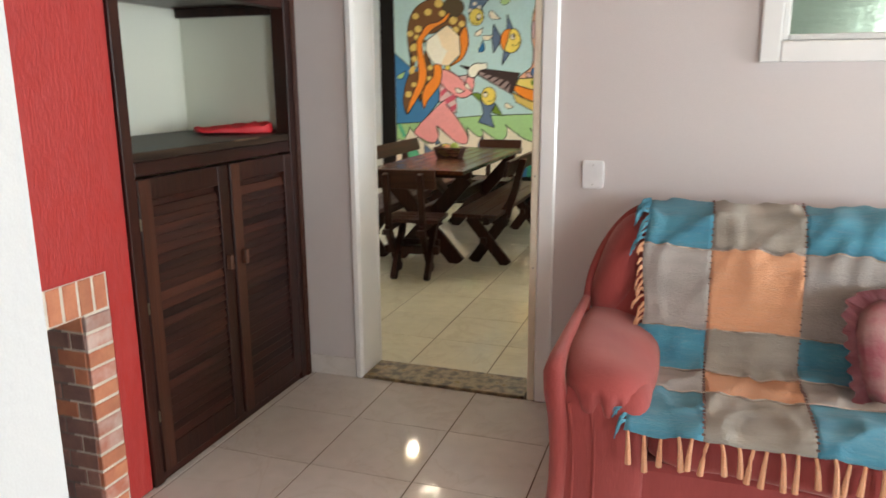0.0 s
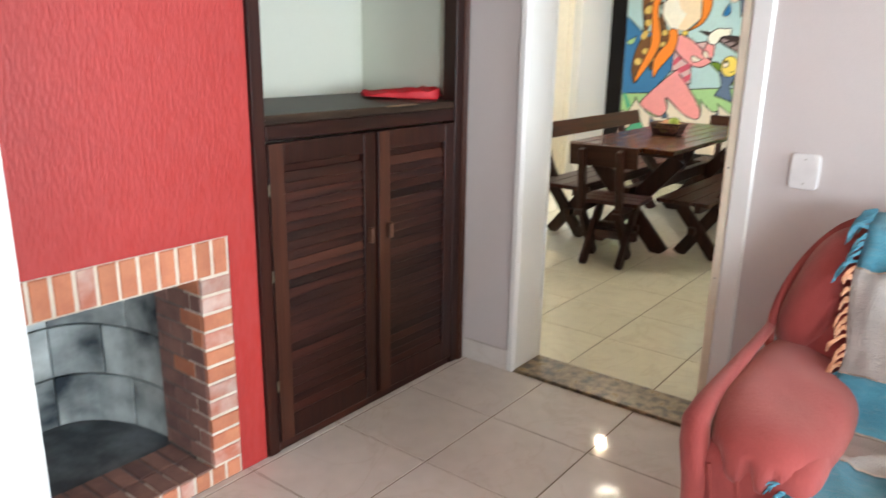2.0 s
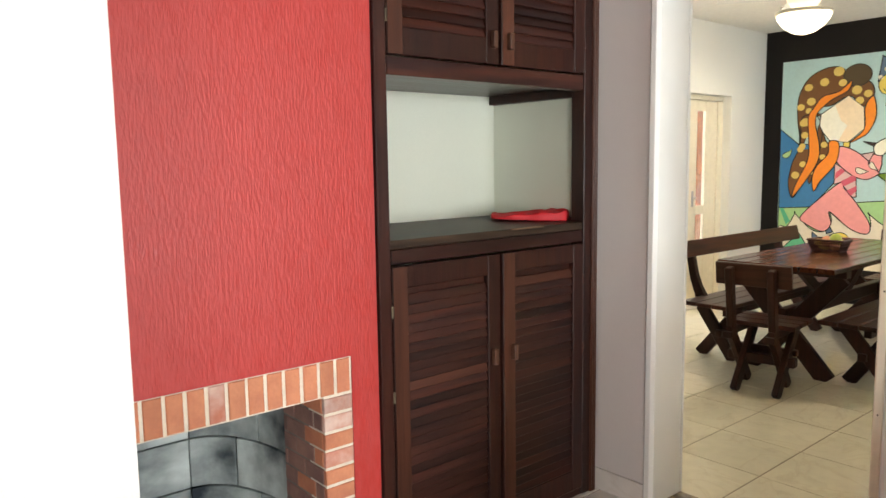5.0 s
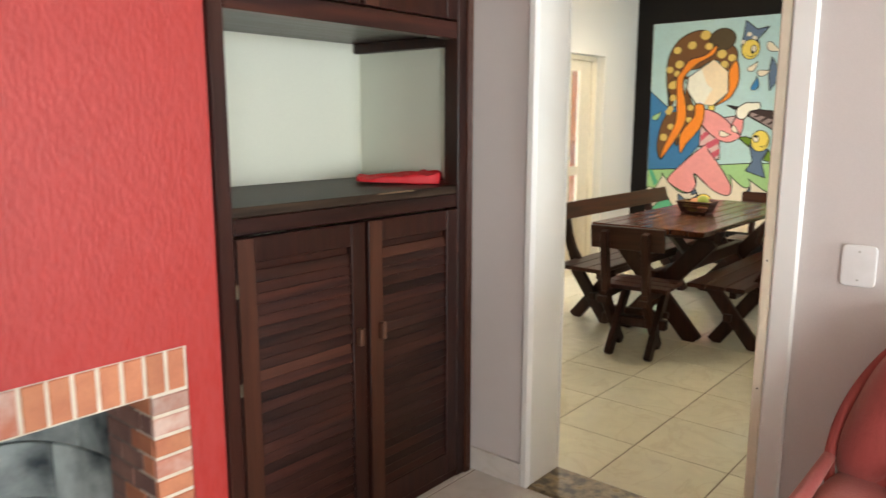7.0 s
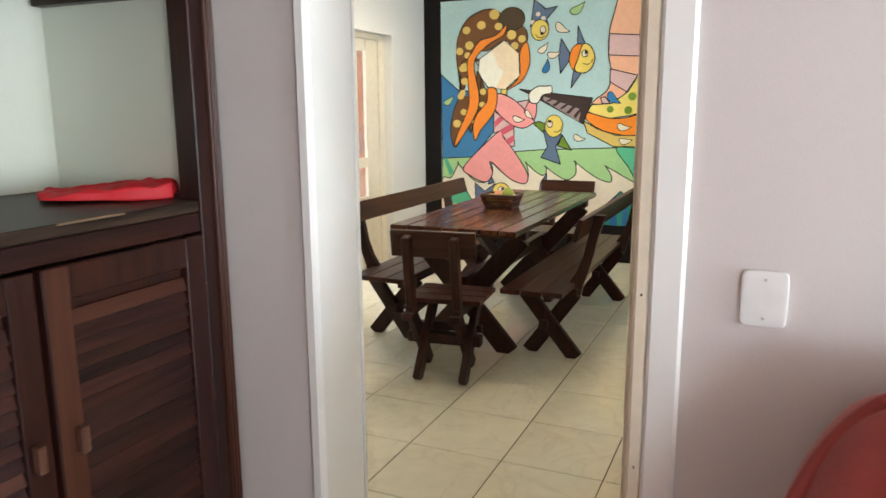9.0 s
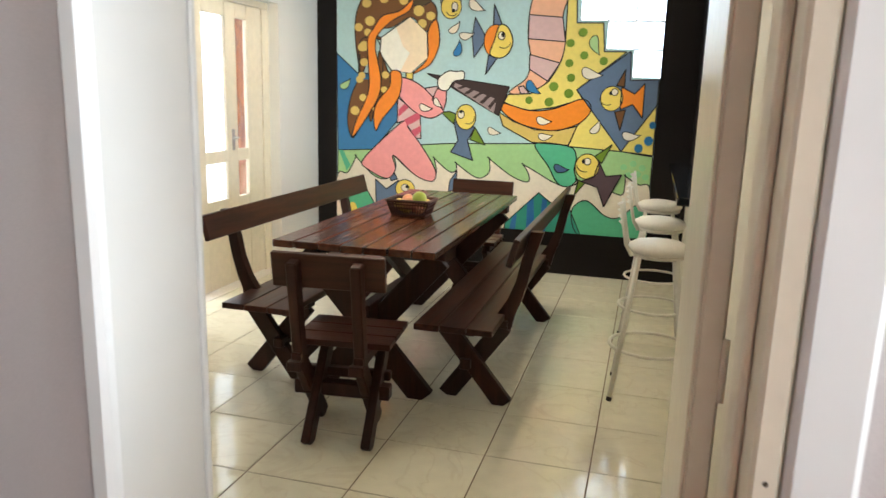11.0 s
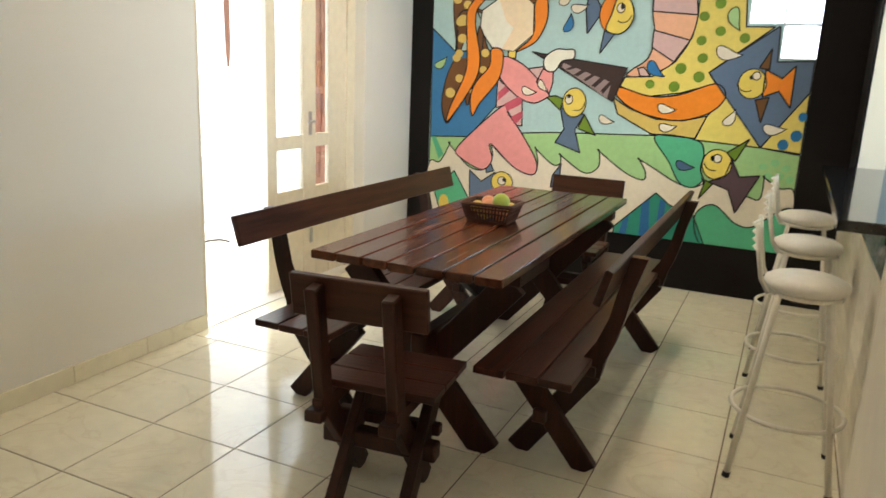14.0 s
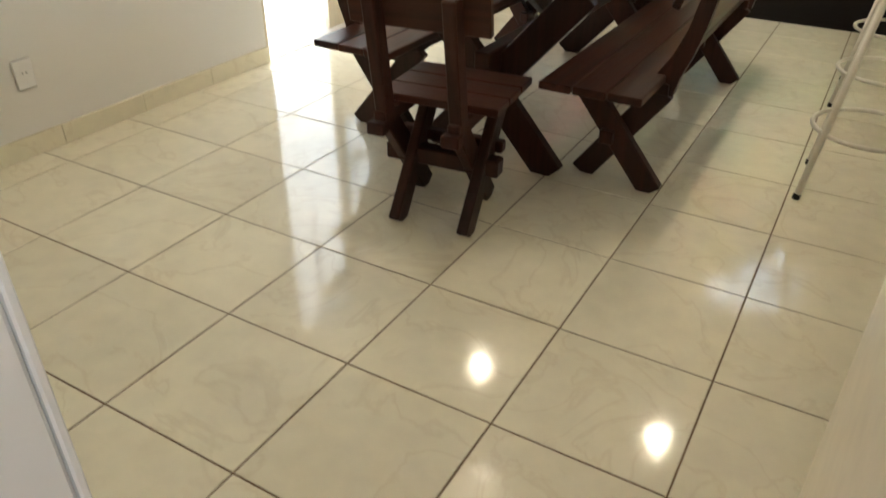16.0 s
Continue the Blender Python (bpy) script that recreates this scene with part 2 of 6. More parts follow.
M["steel"] = material("steel", (0.55, 0.54, 0.52), 0.3, (0.45, 0.44, 0.42), 8, 0.5, 40, 0.02, metal=1.0)
M["stone_tile"] = material("stone_tile", (0.84, 0.77, 0.62), 0.34, (0.66, 0.58, 0.44), 1.3, 0.75, 12, 0.3, 1.6, stretch=(14, 2.2, 1), vary=0.05)
M["sofa_velvet"] = material("sofa_velvet", (0.36, 0.060, 0.055), 0.85, (0.29, 0.044, 0.040), 1.6, 0.85, 26, 0.22, 44, stretch=(4, 4, 0.9), detail=4)
M["sofa_velvet"].node_tree.nodes["Principled BSDF"].inputs["Sheen Weight"].default_value = 0.45
M["sofa_velvet"].node_tree.nodes["Principled BSDF"].inputs["Sheen Tint"].default_value = (1.0, 0.72, 0.66, 1)
M["sofa_piping"] = material("sofa_piping", (0.33, 0.060, 0.052), 0.85, (0.25, 0.040, 0.036), 5, 0.7, 120, 0.2, 220)
def woven(m):
    """Adds thread lines across the cloth and flecks of paler yarn."""
    nodes, links = m.node_tree.nodes, m.node_tree.links
    b = nodes["Principled BSDF"]
    tex, wave, mixer = nodes.new("ShaderNodeTexCoord"), nodes.new("ShaderNodeTexNoise"), nodes.new("ShaderNodeMix")
    stretch = nodes.new("ShaderNodeMapping")
    stretch.inputs["Scale"].default_value = (14, 150, 150)
    links.new(tex.outputs["Object"], stretch.inputs[0])
    links.new(stretch.outputs[0], wave.inputs["Vector"])
    wave.inputs["Scale"].default_value, wave.inputs["Detail"].default_value = 1.0, 2.0
    ramp = nodes.new("ShaderNodeMapRange")
    ramp.inputs["From Min"].default_value, ramp.inputs["From Max"].default_value, ramp.inputs["To Max"].default_value = 0.52, 0.78, 0.16
    links.new(wave.outputs["Fac"], ramp.inputs["Value"])
    mixer.data_type = "RGBA"
    mixer.inputs["B"].default_value = (0.55, 0.50, 0.45, 1)
    links.new(b.inputs["Base Color"].links[0].from_socket, mixer.inputs["A"])
    links.new(ramp.outputs[0], mixer.inputs["Factor"])
    links.new(mixer.outputs["Result"], b.inputs["Base Color"])
    b.inputs["Sheen Weight"].default_value = 0.2


for cname, c1, c2 in (("blue", (0.095, 0.36, 0.49), (0.060, 0.26, 0.38)), ("grey", (0.50, 0.465, 0.44), (0.39, 0.36, 0.335)), ("peach", (0.86, 0.44, 0.25), (0.78, 0.38, 0.21)), ("taupe", (0.43, 0.39, 0.335), (0.33, 0.295, 0.25))):
    M["throw_" + cname] = material("throw_" + cname, c1, 0.92, c2, 3.0, 0.85, 110, 0.75, 60, stretch=(1.2, 5, 5), detail=3)
    woven(M["throw_" + cname])
M["seam"] = material("seam", (0.66, 0.56, 0.48), 0.9, (0.20, 0.14, 0.11), 26, 0.8)
M["stitch"] = material("stitch", (0.16, 0.08, 0.07), 0.9, (0.26, 0.16, 0.13), 30, 0.8)
M["pillow_cloth"] = material("pillow_cloth", (0.36, 0.20, 0.19), 0.9, (0.28, 0.06, 0.08), 16, 0.85, 90, 0.25, 120)
M["pillow_frill"] = material("pillow_frill", (0.30, 0.085, 0.10), 0.9, (0.36, 0.14, 0.15), 20, 0.8, 90, 0.25, 120)
M["red_cloth"] = material("red_cloth", (0.62, 0.012, 0.022), 0.6, (0.52, 0.008, 0.016), 7, 0.7, 120, 0.15, 180)
M["curtain"] = material("curtain", (0.40, 0.22, 0.16), 0.85, (0.30, 0.14, 0.10), 5, 0.7, 60, 0.2, 120)
M["terrace"] = material("terrace", (0.72, 0.69, 0.63), 0.7, (0.66, 0.62, 0.56), 2, 0.6, 30, 0.1, 60)
M["basket_wire"] = material("basket_wire", (0.060, 0.020, 0.013), 0.5, (0.09, 0.035, 0.022), 20, 0.7)
M["apple_green"] = material("apple_green", (0.36, 0.46, 0.06), 0.3, (0.46, 0.50, 0.10), 14, 0.8, 60, 0.03)
M["peach_fruit"] = material("peach_fruit", (0.70, 0.24, 0.12), 0.5, (0.74, 0.42, 0.20), 16, 0.9, 60, 0.03)
M["lemon_fruit"] = material("lemon_fruit", (0.68, 0.46, 0.10), 0.4, (0.74, 0.55, 0.18), 16, 0.8, 60, 0.05)
M["mosaic"] = material("mosaic", (0.10, 0.16, 0.16), 0.12, (0.32, 0.38, 0.37), 30, 0.9, 60, 0.02, vary=0.7)
M["clear_glass"] = glass("clear_glass")
M["frosted_glass"] = glass("frosted_glass", 0.35, (0.40, 0.43, 0.31), 0.3)
M["block_glass"] = glass("block_glass", 0.18, (0.97, 1.0, 1.0), 0.5)
M["lamp_bowl"] = glowing("lamp_bowl", (1.0, 0.84, 0.60), 2.4)
# self-lit bluish surface in place of sky brightness behind the glass blocks
M["block_glow"] = glowing("block_glow", (0.66, 0.82, 1.0), 5.0)
# emission that stands in for outdoor glare past the terrace door
M["terrace_glow"] = glowing("terrace_glow", (0.94, 0.97, 1.0), 1.15)
M["spot_lens"] = glowing("spot_lens", (1.0, 0.74, 0.36), 8.0)
PAINT = {
    "aqua": (0.72, 0.85, 0.86), "sea_blue": (0.20, 0.49, 0.71), "pale_green": (0.66, 0.83, 0.57), "sea_green": (0.34, 0.73, 0.56), "teal": (0.18, 0.58, 0.50),
    "stripe_blue": (0.16, 0.42, 0.66), "foam": (0.92, 0.88, 0.81), "yolk": (0.94, 0.84, 0.40), "sand": (0.93, 0.85, 0.45), "leaf_green": (0.45, 0.58, 0.14), "peach": (0.95, 0.72, 0.58),
    "rose": (0.86, 0.71, 0.71), "orange": (0.96, 0.55, 0.12), "tan": (0.87, 0.75, 0.41), "slate": (0.37, 0.46, 0.58), "bright_blue": (0.15, 0.48, 0.72), "black_line": (0.05, 0.04, 0.04),
    "brown": (0.46, 0.29, 0.12), "plum": (0.36, 0.28, 0.31), "dark_olive": (0.30, 0.23, 0.12), "cream": (0.95, 0.94, 0.89), "sand_skin": (0.96, 0.88, 0.76), "pink": (0.95, 0.62, 0.62),
    "coral": (0.84, 0.36, 0.44), "dark_brown": (0.22, 0.14, 0.13), "mauve": (0.62, 0.54, 0.54), "mint": (0.68, 0.82, 0.56), "slate_blue": (0.28, 0.40, 0.55), "pale_mint": (0.58, 0.84, 0.60),
}
for pname, pc in PAINT.items():
    pl = linear(pc)
    M["paint_" + pname] = material("paint_" + pname, pl, 0.5, tuple(v * 0.93 for v in pl), 5, 0.6, 30, 0.05, 90)

# ---- mesh helpers ----


def part(name, bm, mat, parent=None, label="", smooth=False, more=()):
    """Links a bmesh as one mesh object, under a thing or a part if one is given."""
    bmesh.ops.recalc_face_normals(bm, faces=bm.faces)
    me = bpy.data.meshes.new(name)
    bm.to_mesh(me)
    bm.free()
    for k in (mat, *more):
        me.materials.append(M[k])
    if smooth:
        for p in me.polygons:
            p.use_smooth = True
    ob = new(name, me)
    if parent is not None:
        ob.parent = parent
        ob.matrix_parent_inverse = parent.matrix_basis.inverted()
    if label:
        ob["label"] = label
    return ob


def thing(name, at, label, category, group="", turn=0):
    e = new(name)
    e.matrix_basis = pose(*at, 0, 0, turn)
    e.empty_display_size = 0.1
    return tagged(e, label, category, group)


def box(bm, x0, x1, y0, y1, z0, z1, bevel=0.0, segs=1):
    vs = [bm.verts.new((x, y, z)) for x in (x0, x1) for y in (y0, y1) for z in (z0, z1)]
    fs = [bm.faces.new([vs[i] for i in f]) for f in ((0, 1, 3, 2), (4, 6, 7, 5), (0, 4, 5, 1), (2, 3, 7, 6), (0, 2, 6, 4), (1, 5, 7, 3))]
    if bevel:
        es = list({e for f in fs for e in f.edges})
        bmesh.ops.bevel(bm, geom=es, offset=bevel, segments=segs, profile=0.5, affect="EDGES")
    return bm


def boxes(*lots, bevel=0.0):
    bm = bmesh.new()
    for l in lots:
        box(bm, *l, bevel=bevel)
    return bm


def beam(bm, a, b, wide, thick, side, bevel=0.004):
    """A plank from a to b; side is the direction of its wide face's width."""
    a, b = Vector(a), Vector(b)
    along = (b - a).normalized()
    s = Vector(side)
    s = (s - along * s.dot(along)).normalized()
    n = along.cross(s)
    vs = []
    for p in (a, b):
        for i, j in ((-1, -1), (1, -1), (1, 1), (-1, 1)):
            vs.append(bm.verts.new(p + s * (i * wide / 2) + n * (j * thick / 2)))
    fs = [bm.faces.new([vs[i] for i in f]) for f in ((0, 1, 2, 3), (4, 7, 6, 5), (0, 4, 5, 1), (1, 5, 6, 2), (2, 6, 7, 3), (3, 7, 4, 0))]
    if bevel:
        bmesh.ops.bevel(bm, geom=list({e for f in fs for e in f.edges}), offset=bevel, segments=1, profile=0.5, affect="EDGES")
    return bm


def tube(bm, path, r, n=8, closed=False):
    """A round bar along the points of path."""
    path = [Vector(p) for p in path]
    rings = []
    k = len(path)
    for i, p in enumerate(path):
        q0, q1 = (path[(i - 1) % k], path[(i + 1) % k]) if closed else (path[max(i - 1, 0)], path[min(i + 1, k - 1)])
        d = (q1 - q0).normalized()
        u = d.orthogonal() if abs(d.z) > 0.99 else d.cross(Vector((0, 0, 1)))
        u.normalize()
        v = d.cross(u)
        rr = r[i] if isinstance(r, (list, tuple)) else r
        rings.append([bm.verts.new(p + (u * math.cos(a) + v * math.sin(a)) * rr) for a in (2 * math.pi * j / n for j in range(n))])
    for i in range(k if closed else k - 1):
        a, b = rings[i], rings[(i + 1) % k]
        for j in range(n):
            bm.faces.new((a[j], a[(j + 1) % n], b[(j + 1) % n], b[j]))
    if not closed:
        bm.faces.new(rings[0][::-1])
        bm.faces.new(rings[-1])
    return bm


def turned(bm, profile, at=(0, 0, 0), n=24):
    """A body turned about the upright axis from (radius, height) pairs."""
    rings = []
    for r, z in profile:
        rings.append([bm.verts.new((at[0] + r * math.cos(a), at[1] + r * math.sin(a), at[2] + z)) for a in (2 * math.pi * j / n for j in range(n))])
    for a, b in zip(rings, rings[1:]):
        for j in range(n):
            bm.faces.new((a[j], a[(j + 1) % n], b[(j + 1) % n], b[j]))
    bm.faces.new(rings[0][::-1])
    bm.faces.new(rings[-1])
    return bm


def pillow(bm, cx, cy, cz, sx, sy, sz, power=3.0, seg=18, lump=0.0, bend=None):
    """A stuffed body: a rounded box with soft lumps."""
    bmesh.ops.create_cube(bm, size=2)
    bmesh.ops.subdivide_edges(bm, edges=bm.edges[:], cuts=seg, use_grid_fill=True)
    for v in bm.verts:
        c = v.co
        n = (abs(c.x) ** power + abs(c.y) ** power + abs(c.z) ** power) ** (1 / power)
        c = c / n
        p = Vector((cx + c.x * sx, cy + c.y * sy, cz + c.z * sz))
        if lump:
            p += c.normalized() * lump * noise.noise(p * 5.0)
        if bend:
            p = bend(p)
        v.co = p
    return bm


# ---- the shell ----
H = 2.72          # ceiling
XF, YD = -1.785, 3.185      # fireplace wall, doorway wall
XL, XR, YM = -3.6, -0.51, 8.3  # dining room: terrace wall, counter wall, painted wall
TH = 0.20         # doorway wall's thickness
DL, DR, DH = -1.528, -0.600, 2.08  # doorway


def setting(name, bm, mat, label, category):
    return tagged(part(name, bm, mat), label, category, kind="structure")


setting("floor", boxes((XL - 0.16, 5.7, -2.2, 8.7, -0.14, -0.0022)), "grout", "brown grout bed under cream floor tiles", "floor")
floor = bpy.data.objects["floor"]
setting("floor_kitchen", boxes((XR + 0.15, 1.6, YD + TH, 8.5, -0.002, 0.0)), "tile_dining", "cream glazed kitchen floor", "floor")
setting("ceiling", boxes((-3.8, 5.75, YD + 0.1, 8.6, H, H + 0.15)), "ceiling_paint", "plain white painted dining room ceiling", "ceiling")
# unseen ceiling, added in brown to cut and warm the light it bounces
setting("ceiling_living", boxes((-2.6, 5.75, -2.1, YD + 0.099, H, H + 0.15)), "ceiling_bounce", "unseen living room ceiling, brown to warm the bounced light", "ceiling")
# fireplace wall, with the fireplace mouth and the cabinet recess left open
setting("wall_fireplace", boxes((XF - 0.2, XF, 1.03, 2.03, 0.829, H), (XF - 0.2, XF, 1.03, 1.14, 0, 0.829), (XF - 0.2, XF, 1.925, 2.03, 0, 0.829)), "red_plaster", "red combed plaster wall above the brick fireplace", "wall")
for k, w in enumerate(((-2.50, -2.38, 1.95, 3.3, 0, H), (-2.38, XF - 0.02, 3.15, 3.25, 0, H), (-2.38, XF - 0.02, 1.98, 2.05, 0, H))):
    setting(f"wall_recess_{k + 1}", boxes(w), "niche_wall", "pale greenish white recess wall behind the cabinet", "wall")
setting("wall_pier", boxes((-2.2, -1.05, -2.0, 1.03, 0, H)), "pier_wall", "white rough plastered wall pier beside the fireplace", "wall")
setting("wall_doorway", boxes((XF - 0.005, DL, YD, YD + TH, 0, H), (DL, DR, YD, YD + TH, DH, H), (DR, 0.235, YD, YD + TH, 0, H), (0.235, 1.2, YD, YD + TH, 0, 1.55), (0.235, 1.2, YD, YD + TH, 2.15, H), (1.2, 5.7, YD, YD + TH, 0, H)), "lilac_wall", "pale lilac grey painted wall with a doorway", "wall")
setting("wall_doorway_dining", boxes((XL, DL - 0.001, YD + TH, YD + TH + 0.01, 0, H), (DR + 0.001, XR, YD + TH, YD + TH + 0.01, 0, H)), "cream_wall", "cream painted dining side of the doorway wall", "wall")
setting("wall_east", boxes((5.5, 5.7, -2.0, 0.95, 0, H), (5.5, 5.7, 2.95, YD, 0, H), (5.5, 5.7, 0.95, 2.95, 0, 0.3), (5.5, 5.7, 0.95, 2.95, 2.1, H)), "lilac_wall", "pale lilac living room wall with a wide window", "wall")
setting("wall_south", boxes((-1.05, 2.75, -2.0, -1.8, 0, H), (4.25, 5.5, -2.0, -1.8, 0, H), (2.75, 4.25, -2.0, -1.8, 0, 0.9), (2.75, 4.25, -2.0, -1.8, 2.1, H)), "lilac_wall", "unseen pale lilac living room wall, opened for the fill lamp", "wall")
# dining room: terrace wall with the doorway
OY0, OY1, OH = 6.0, 7.62, 2.05
setting("wall_terrace", boxes((XL - 0.16, XL, YD + TH, OY0, 0, H), (XL - 0.16, XL, OY1, YM, 0, H), (XL - 0.16, XL, OY0, OY1, OH, H)), "cream_wall", "cream painted dining room wall with a glazed terrace door", "wall")
# counter wall with the kitchen hatch
HY0, HY1, HZ0, HZ1 = 5.94, 7.86, 0.94, 2.15
setting("wall_counter", boxes((XR, XR + 0.15, YD + TH, HY0, 0, H), (XR, XR + 0.15, HY0, HY1, 0, HZ0), (XR, XR + 0.15, HY0, HY1, HZ1, H), (XR + 0.0125, XR + 0.15, HY1, YM, 0, H)), "counter_wall", "cream wall under and around the kitchen hatch", "wall")
setting("wall_counter_end", boxes((XR, XR + 0.012, HY1, YM, 0, H)), "black_paint", "black painted wall end beside the hatch", "wall")
setting("wall_kitchen", boxes((1.6, 1.75, YD + TH, 5.5, 0, H), (1.6, 1.75, 7.3, YM, 0, H), (1.6, 1.75, 5.5, 7.3, 0, 0.95), (1.6, 1.75, 5.5, 7.3, 2.05, H), (XR + 0.15, 1.75, YM, YM + 0.2, 0, H)), "kitchen_wall", "pale blue grey kitchen walls behind the hatch", "wall")
# painted wall: plain black around a stepped set of glass blocks
GX = [-0.785 - 0.208 * k for k in range(4)]
GZ = [1.58 + 0.208 * k for k in range(4)]
setting("wall_mural", boxes((XL - 0.16, GX[3], YM, YM + 0.15, 0, H), (GX[0], XR + 0.15, YM, YM + 0.15, 0, H), (GX[3], GX[0], YM, YM + 0.15, 0, GZ[0]), (GX[3], GX[0], YM, YM + 0.15, GZ[3], H),
    (GX[3], GX[1], YM, YM + 0.15, GZ[0], GZ[1]), (GX[3], GX[2], YM, YM + 0.15, GZ[1], GZ[2])), "black_paint", "black painted wall around a bright mural", "wall")
for row, count in enumerate((1, 2, 3)):
    for k in range(count):
        g = thing("glass_block", (GX[k] - 0.104, YM + 0.075, GZ[row]), "clear glass block letting daylight through the wall", "glass block", "glass blocks in the mural wall")
        part("block", boxes((GX[k + 1] + 0.005, GX[k] - 0.005, YM + 0.02, YM + 0.13, GZ[row] + 0.005, GZ[row + 1] - 0.005), bevel=0.012), "block_glass", g)
        for q in g.children:
            q.visible_shadow = False
        part("joint", boxes((GX[k + 1], GX[k], YM + 0.004, YM + 0.14, GZ[row] - 0.0045, GZ[row] + 0.0045), (GX[k + 1] - 0.0045, GX[k + 1] + 0.0045, YM + 0.004, YM + 0.14, GZ[row] + 0.005, GZ[row + 1] - 0.005)), "white_wall", g)

# skirtings
setting("baseboard_living", boxes((XF, DL - 0.005, YD - 0.012, YD - 0.001, 0, 0.095), (DR + 0.021, 5.5, YD - 0.012, YD - 0.001, 0, 0.095), bevel=0.002), "tile_living", "cream tile skirting along the lilac wall", "skirting")
y = 5.995
n = 0
while y > 3.5:
    setting(f"baseboard_{n + 1}", boxes((XL + 0.001, XL + 0.012, y - 0.413, y, 0, 0.085), bevel=0.002), "tile_dining", "cream tile skirting along the cream wall", "skirting")
    y, n = y - 0.415, n + 1
setting("baseboard_north", boxes((XL + 0.001, XL + 0.012, OY1, YM, 0, 0.085), bevel=0.002), "tile_dining", "cream tile skirting along the cream wall", "skirting")

# doorway casing, jambs and sill
door_frame = tagged(new("door_frame"), "white glossy painted wooden frame of the doorway", "door frame", kind="structure")
JL, JR = -1.496, -0.684  # inner faces of the jambs
for x0, x1 in ((DL - 0.004, JL + 0.002), (-0.652, DR + 0.020)):
    part("casing", boxes((x0, x1, YD - 0.018, YD - 0.001, 0, DH + 0.07), bevel=0.008), "gloss_white", door_frame)
    part("casing", boxes((x0, x1, YD + TH + 0.011, YD + TH + 0.024, 0, DH + 0.07), bevel=0.003), "gloss_white", door_frame)
part("casing", boxes((JL + 0.003, -0.653, YD - 0.018, YD - 0.001, DH - 0.03, DH + 0.07), bevel=0.003), "gloss_white", door_frame)
part("jamb", boxes((DL, JL, YD, YD + TH + 0.01, 0, DH), bevel=0.007), "gloss_white", door_frame)
part("jamb", boxes((JR, -0.6525, YD - 0.008, YD + TH + 0.01, 0, DH - 0.031), (-0.6525, DR, YD, YD + TH + 0.01, 0, DH), bevel=0.005), "door_white", door_frame)
part("stop", boxes((JR - 0.012, JR - 0.001, YD + 0.06, YD + 0.14, 0, DH - 0.03), bevel=0.003), "door_white", door_frame)
for hz in (0.62, 1.02):
    part("screw", tube(bmesh.new(), [(-0.668, YD - 0.007, hz), (-0.668, YD - 0.0095, hz)], 0.003, 8), "hinge_brass", door_frame)
setting("door_sill", boxes((JL + 0.001, JR - 0.013, YD - 0.002, YD + TH + 0.012, -0.01, 0.014), bevel=0.003), "granite", "speckled brown granite sill in the doorway", "sill")


def door_leaf():
    d = tagged(new("door_1"), "cream painted flush door standing open against the dining side", "door", kind="structure")
    d.matrix_basis = pose(-0.696, YD + TH + 0.032, 0.012, 0, 0, 88.7)
    part("leaf", boxes((0, 0.86, 0.0, 0.033, 0, 2.03), bevel=0.003), "door_white", d).matrix_parent_inverse = Matrix()
    part("facing", boxes((0.0, 0.735, 0.0331, 0.0385, 0.0, 2.03), bevel=0.002), "door_white", d).matrix_parent_inverse = Matrix()
    for hz in (0.25, 1.0, 1.8):
        part("hinge", tube(bmesh.new(), [(-0.006, -0.002, hz), (-0.006, -0.002, hz + 0.09)], 0.005, 8), "door_white", d).matrix_parent_inverse = Matrix()
    return d


door_leaf()
# framed window from the living room to the kitchen
win = tagged(new("window_1"), "white framed inner window with cloudy glass above the sofa", "window", kind="structure")
for n, b in (("frame", (0.165, 0.235, YD - 0.022, YD + 0.05, 1.475, 2.22)), ("frame", (1.2, 1.27, YD - 0.022, YD + 0.05, 1.475, 2.22)), ("frame", (0.236, 1.199, YD - 0.022, YD + 0.05, 1.475, 1.55)), ("frame", (0.236, 1.199, YD - 0.022, YD + 0.05, 2.15, 2.22)),
             ("sash", (0.236, 0.262, YD + 0.01, YD + 0.06, 1.551, 2.149)), ("sash", (0.263, 1.199, YD + 0.01, YD + 0.06, 1.551, 1.575))):
    part(n, boxes(b, bevel=0.004), "gloss_white", win)
part("pane", boxes((0.25, 1.2, YD + 0.03, YD + 0.036, 1.56, 2.15)), "frosted_glass", win)
# unseen living room windows, behind the camera; the south one is added for the fill
for k, (bx, fr) in enumerate((((5.57, 5.576, 0.3, 2.3, 0.3, 2.1), ((5.54, 5.6, 0.3, 0.35, 0.3, 2.1), (5.54, 5.6, 2.25, 2.3, 0.3, 2.1), (5.54, 5.6, 0.35, 2.25, 0.3, 0.35), (5.54, 5.6, 0.35, 2.25, 2.05, 2.1), (5.54, 5.6, 1.28, 1.32, 0.35, 2.05))),
                            ((0.15, 1.65, -1.9, -1.894, 0.9, 2.1), ((0.15, 0.2, -1.92, -1.87, 0.9, 2.1), (1.6, 1.65, -1.92, -1.87, 0.9, 2.1), (0.2, 1.6, -1.92, -1.87, 0.9, 0.95), (0.2, 1.6, -1.92, -1.87, 2.05, 2.1))))):
    w = tagged(new(f"window_{k + 2}"), "white framed clear window of the living room, out of view", "window", kind="structure")
    part("pane", boxes(bx), "clear_glass", w).visible_shadow = False
    for f in fr:
        part("frame", boxes(f, bevel=0.003), "gloss_white", w)

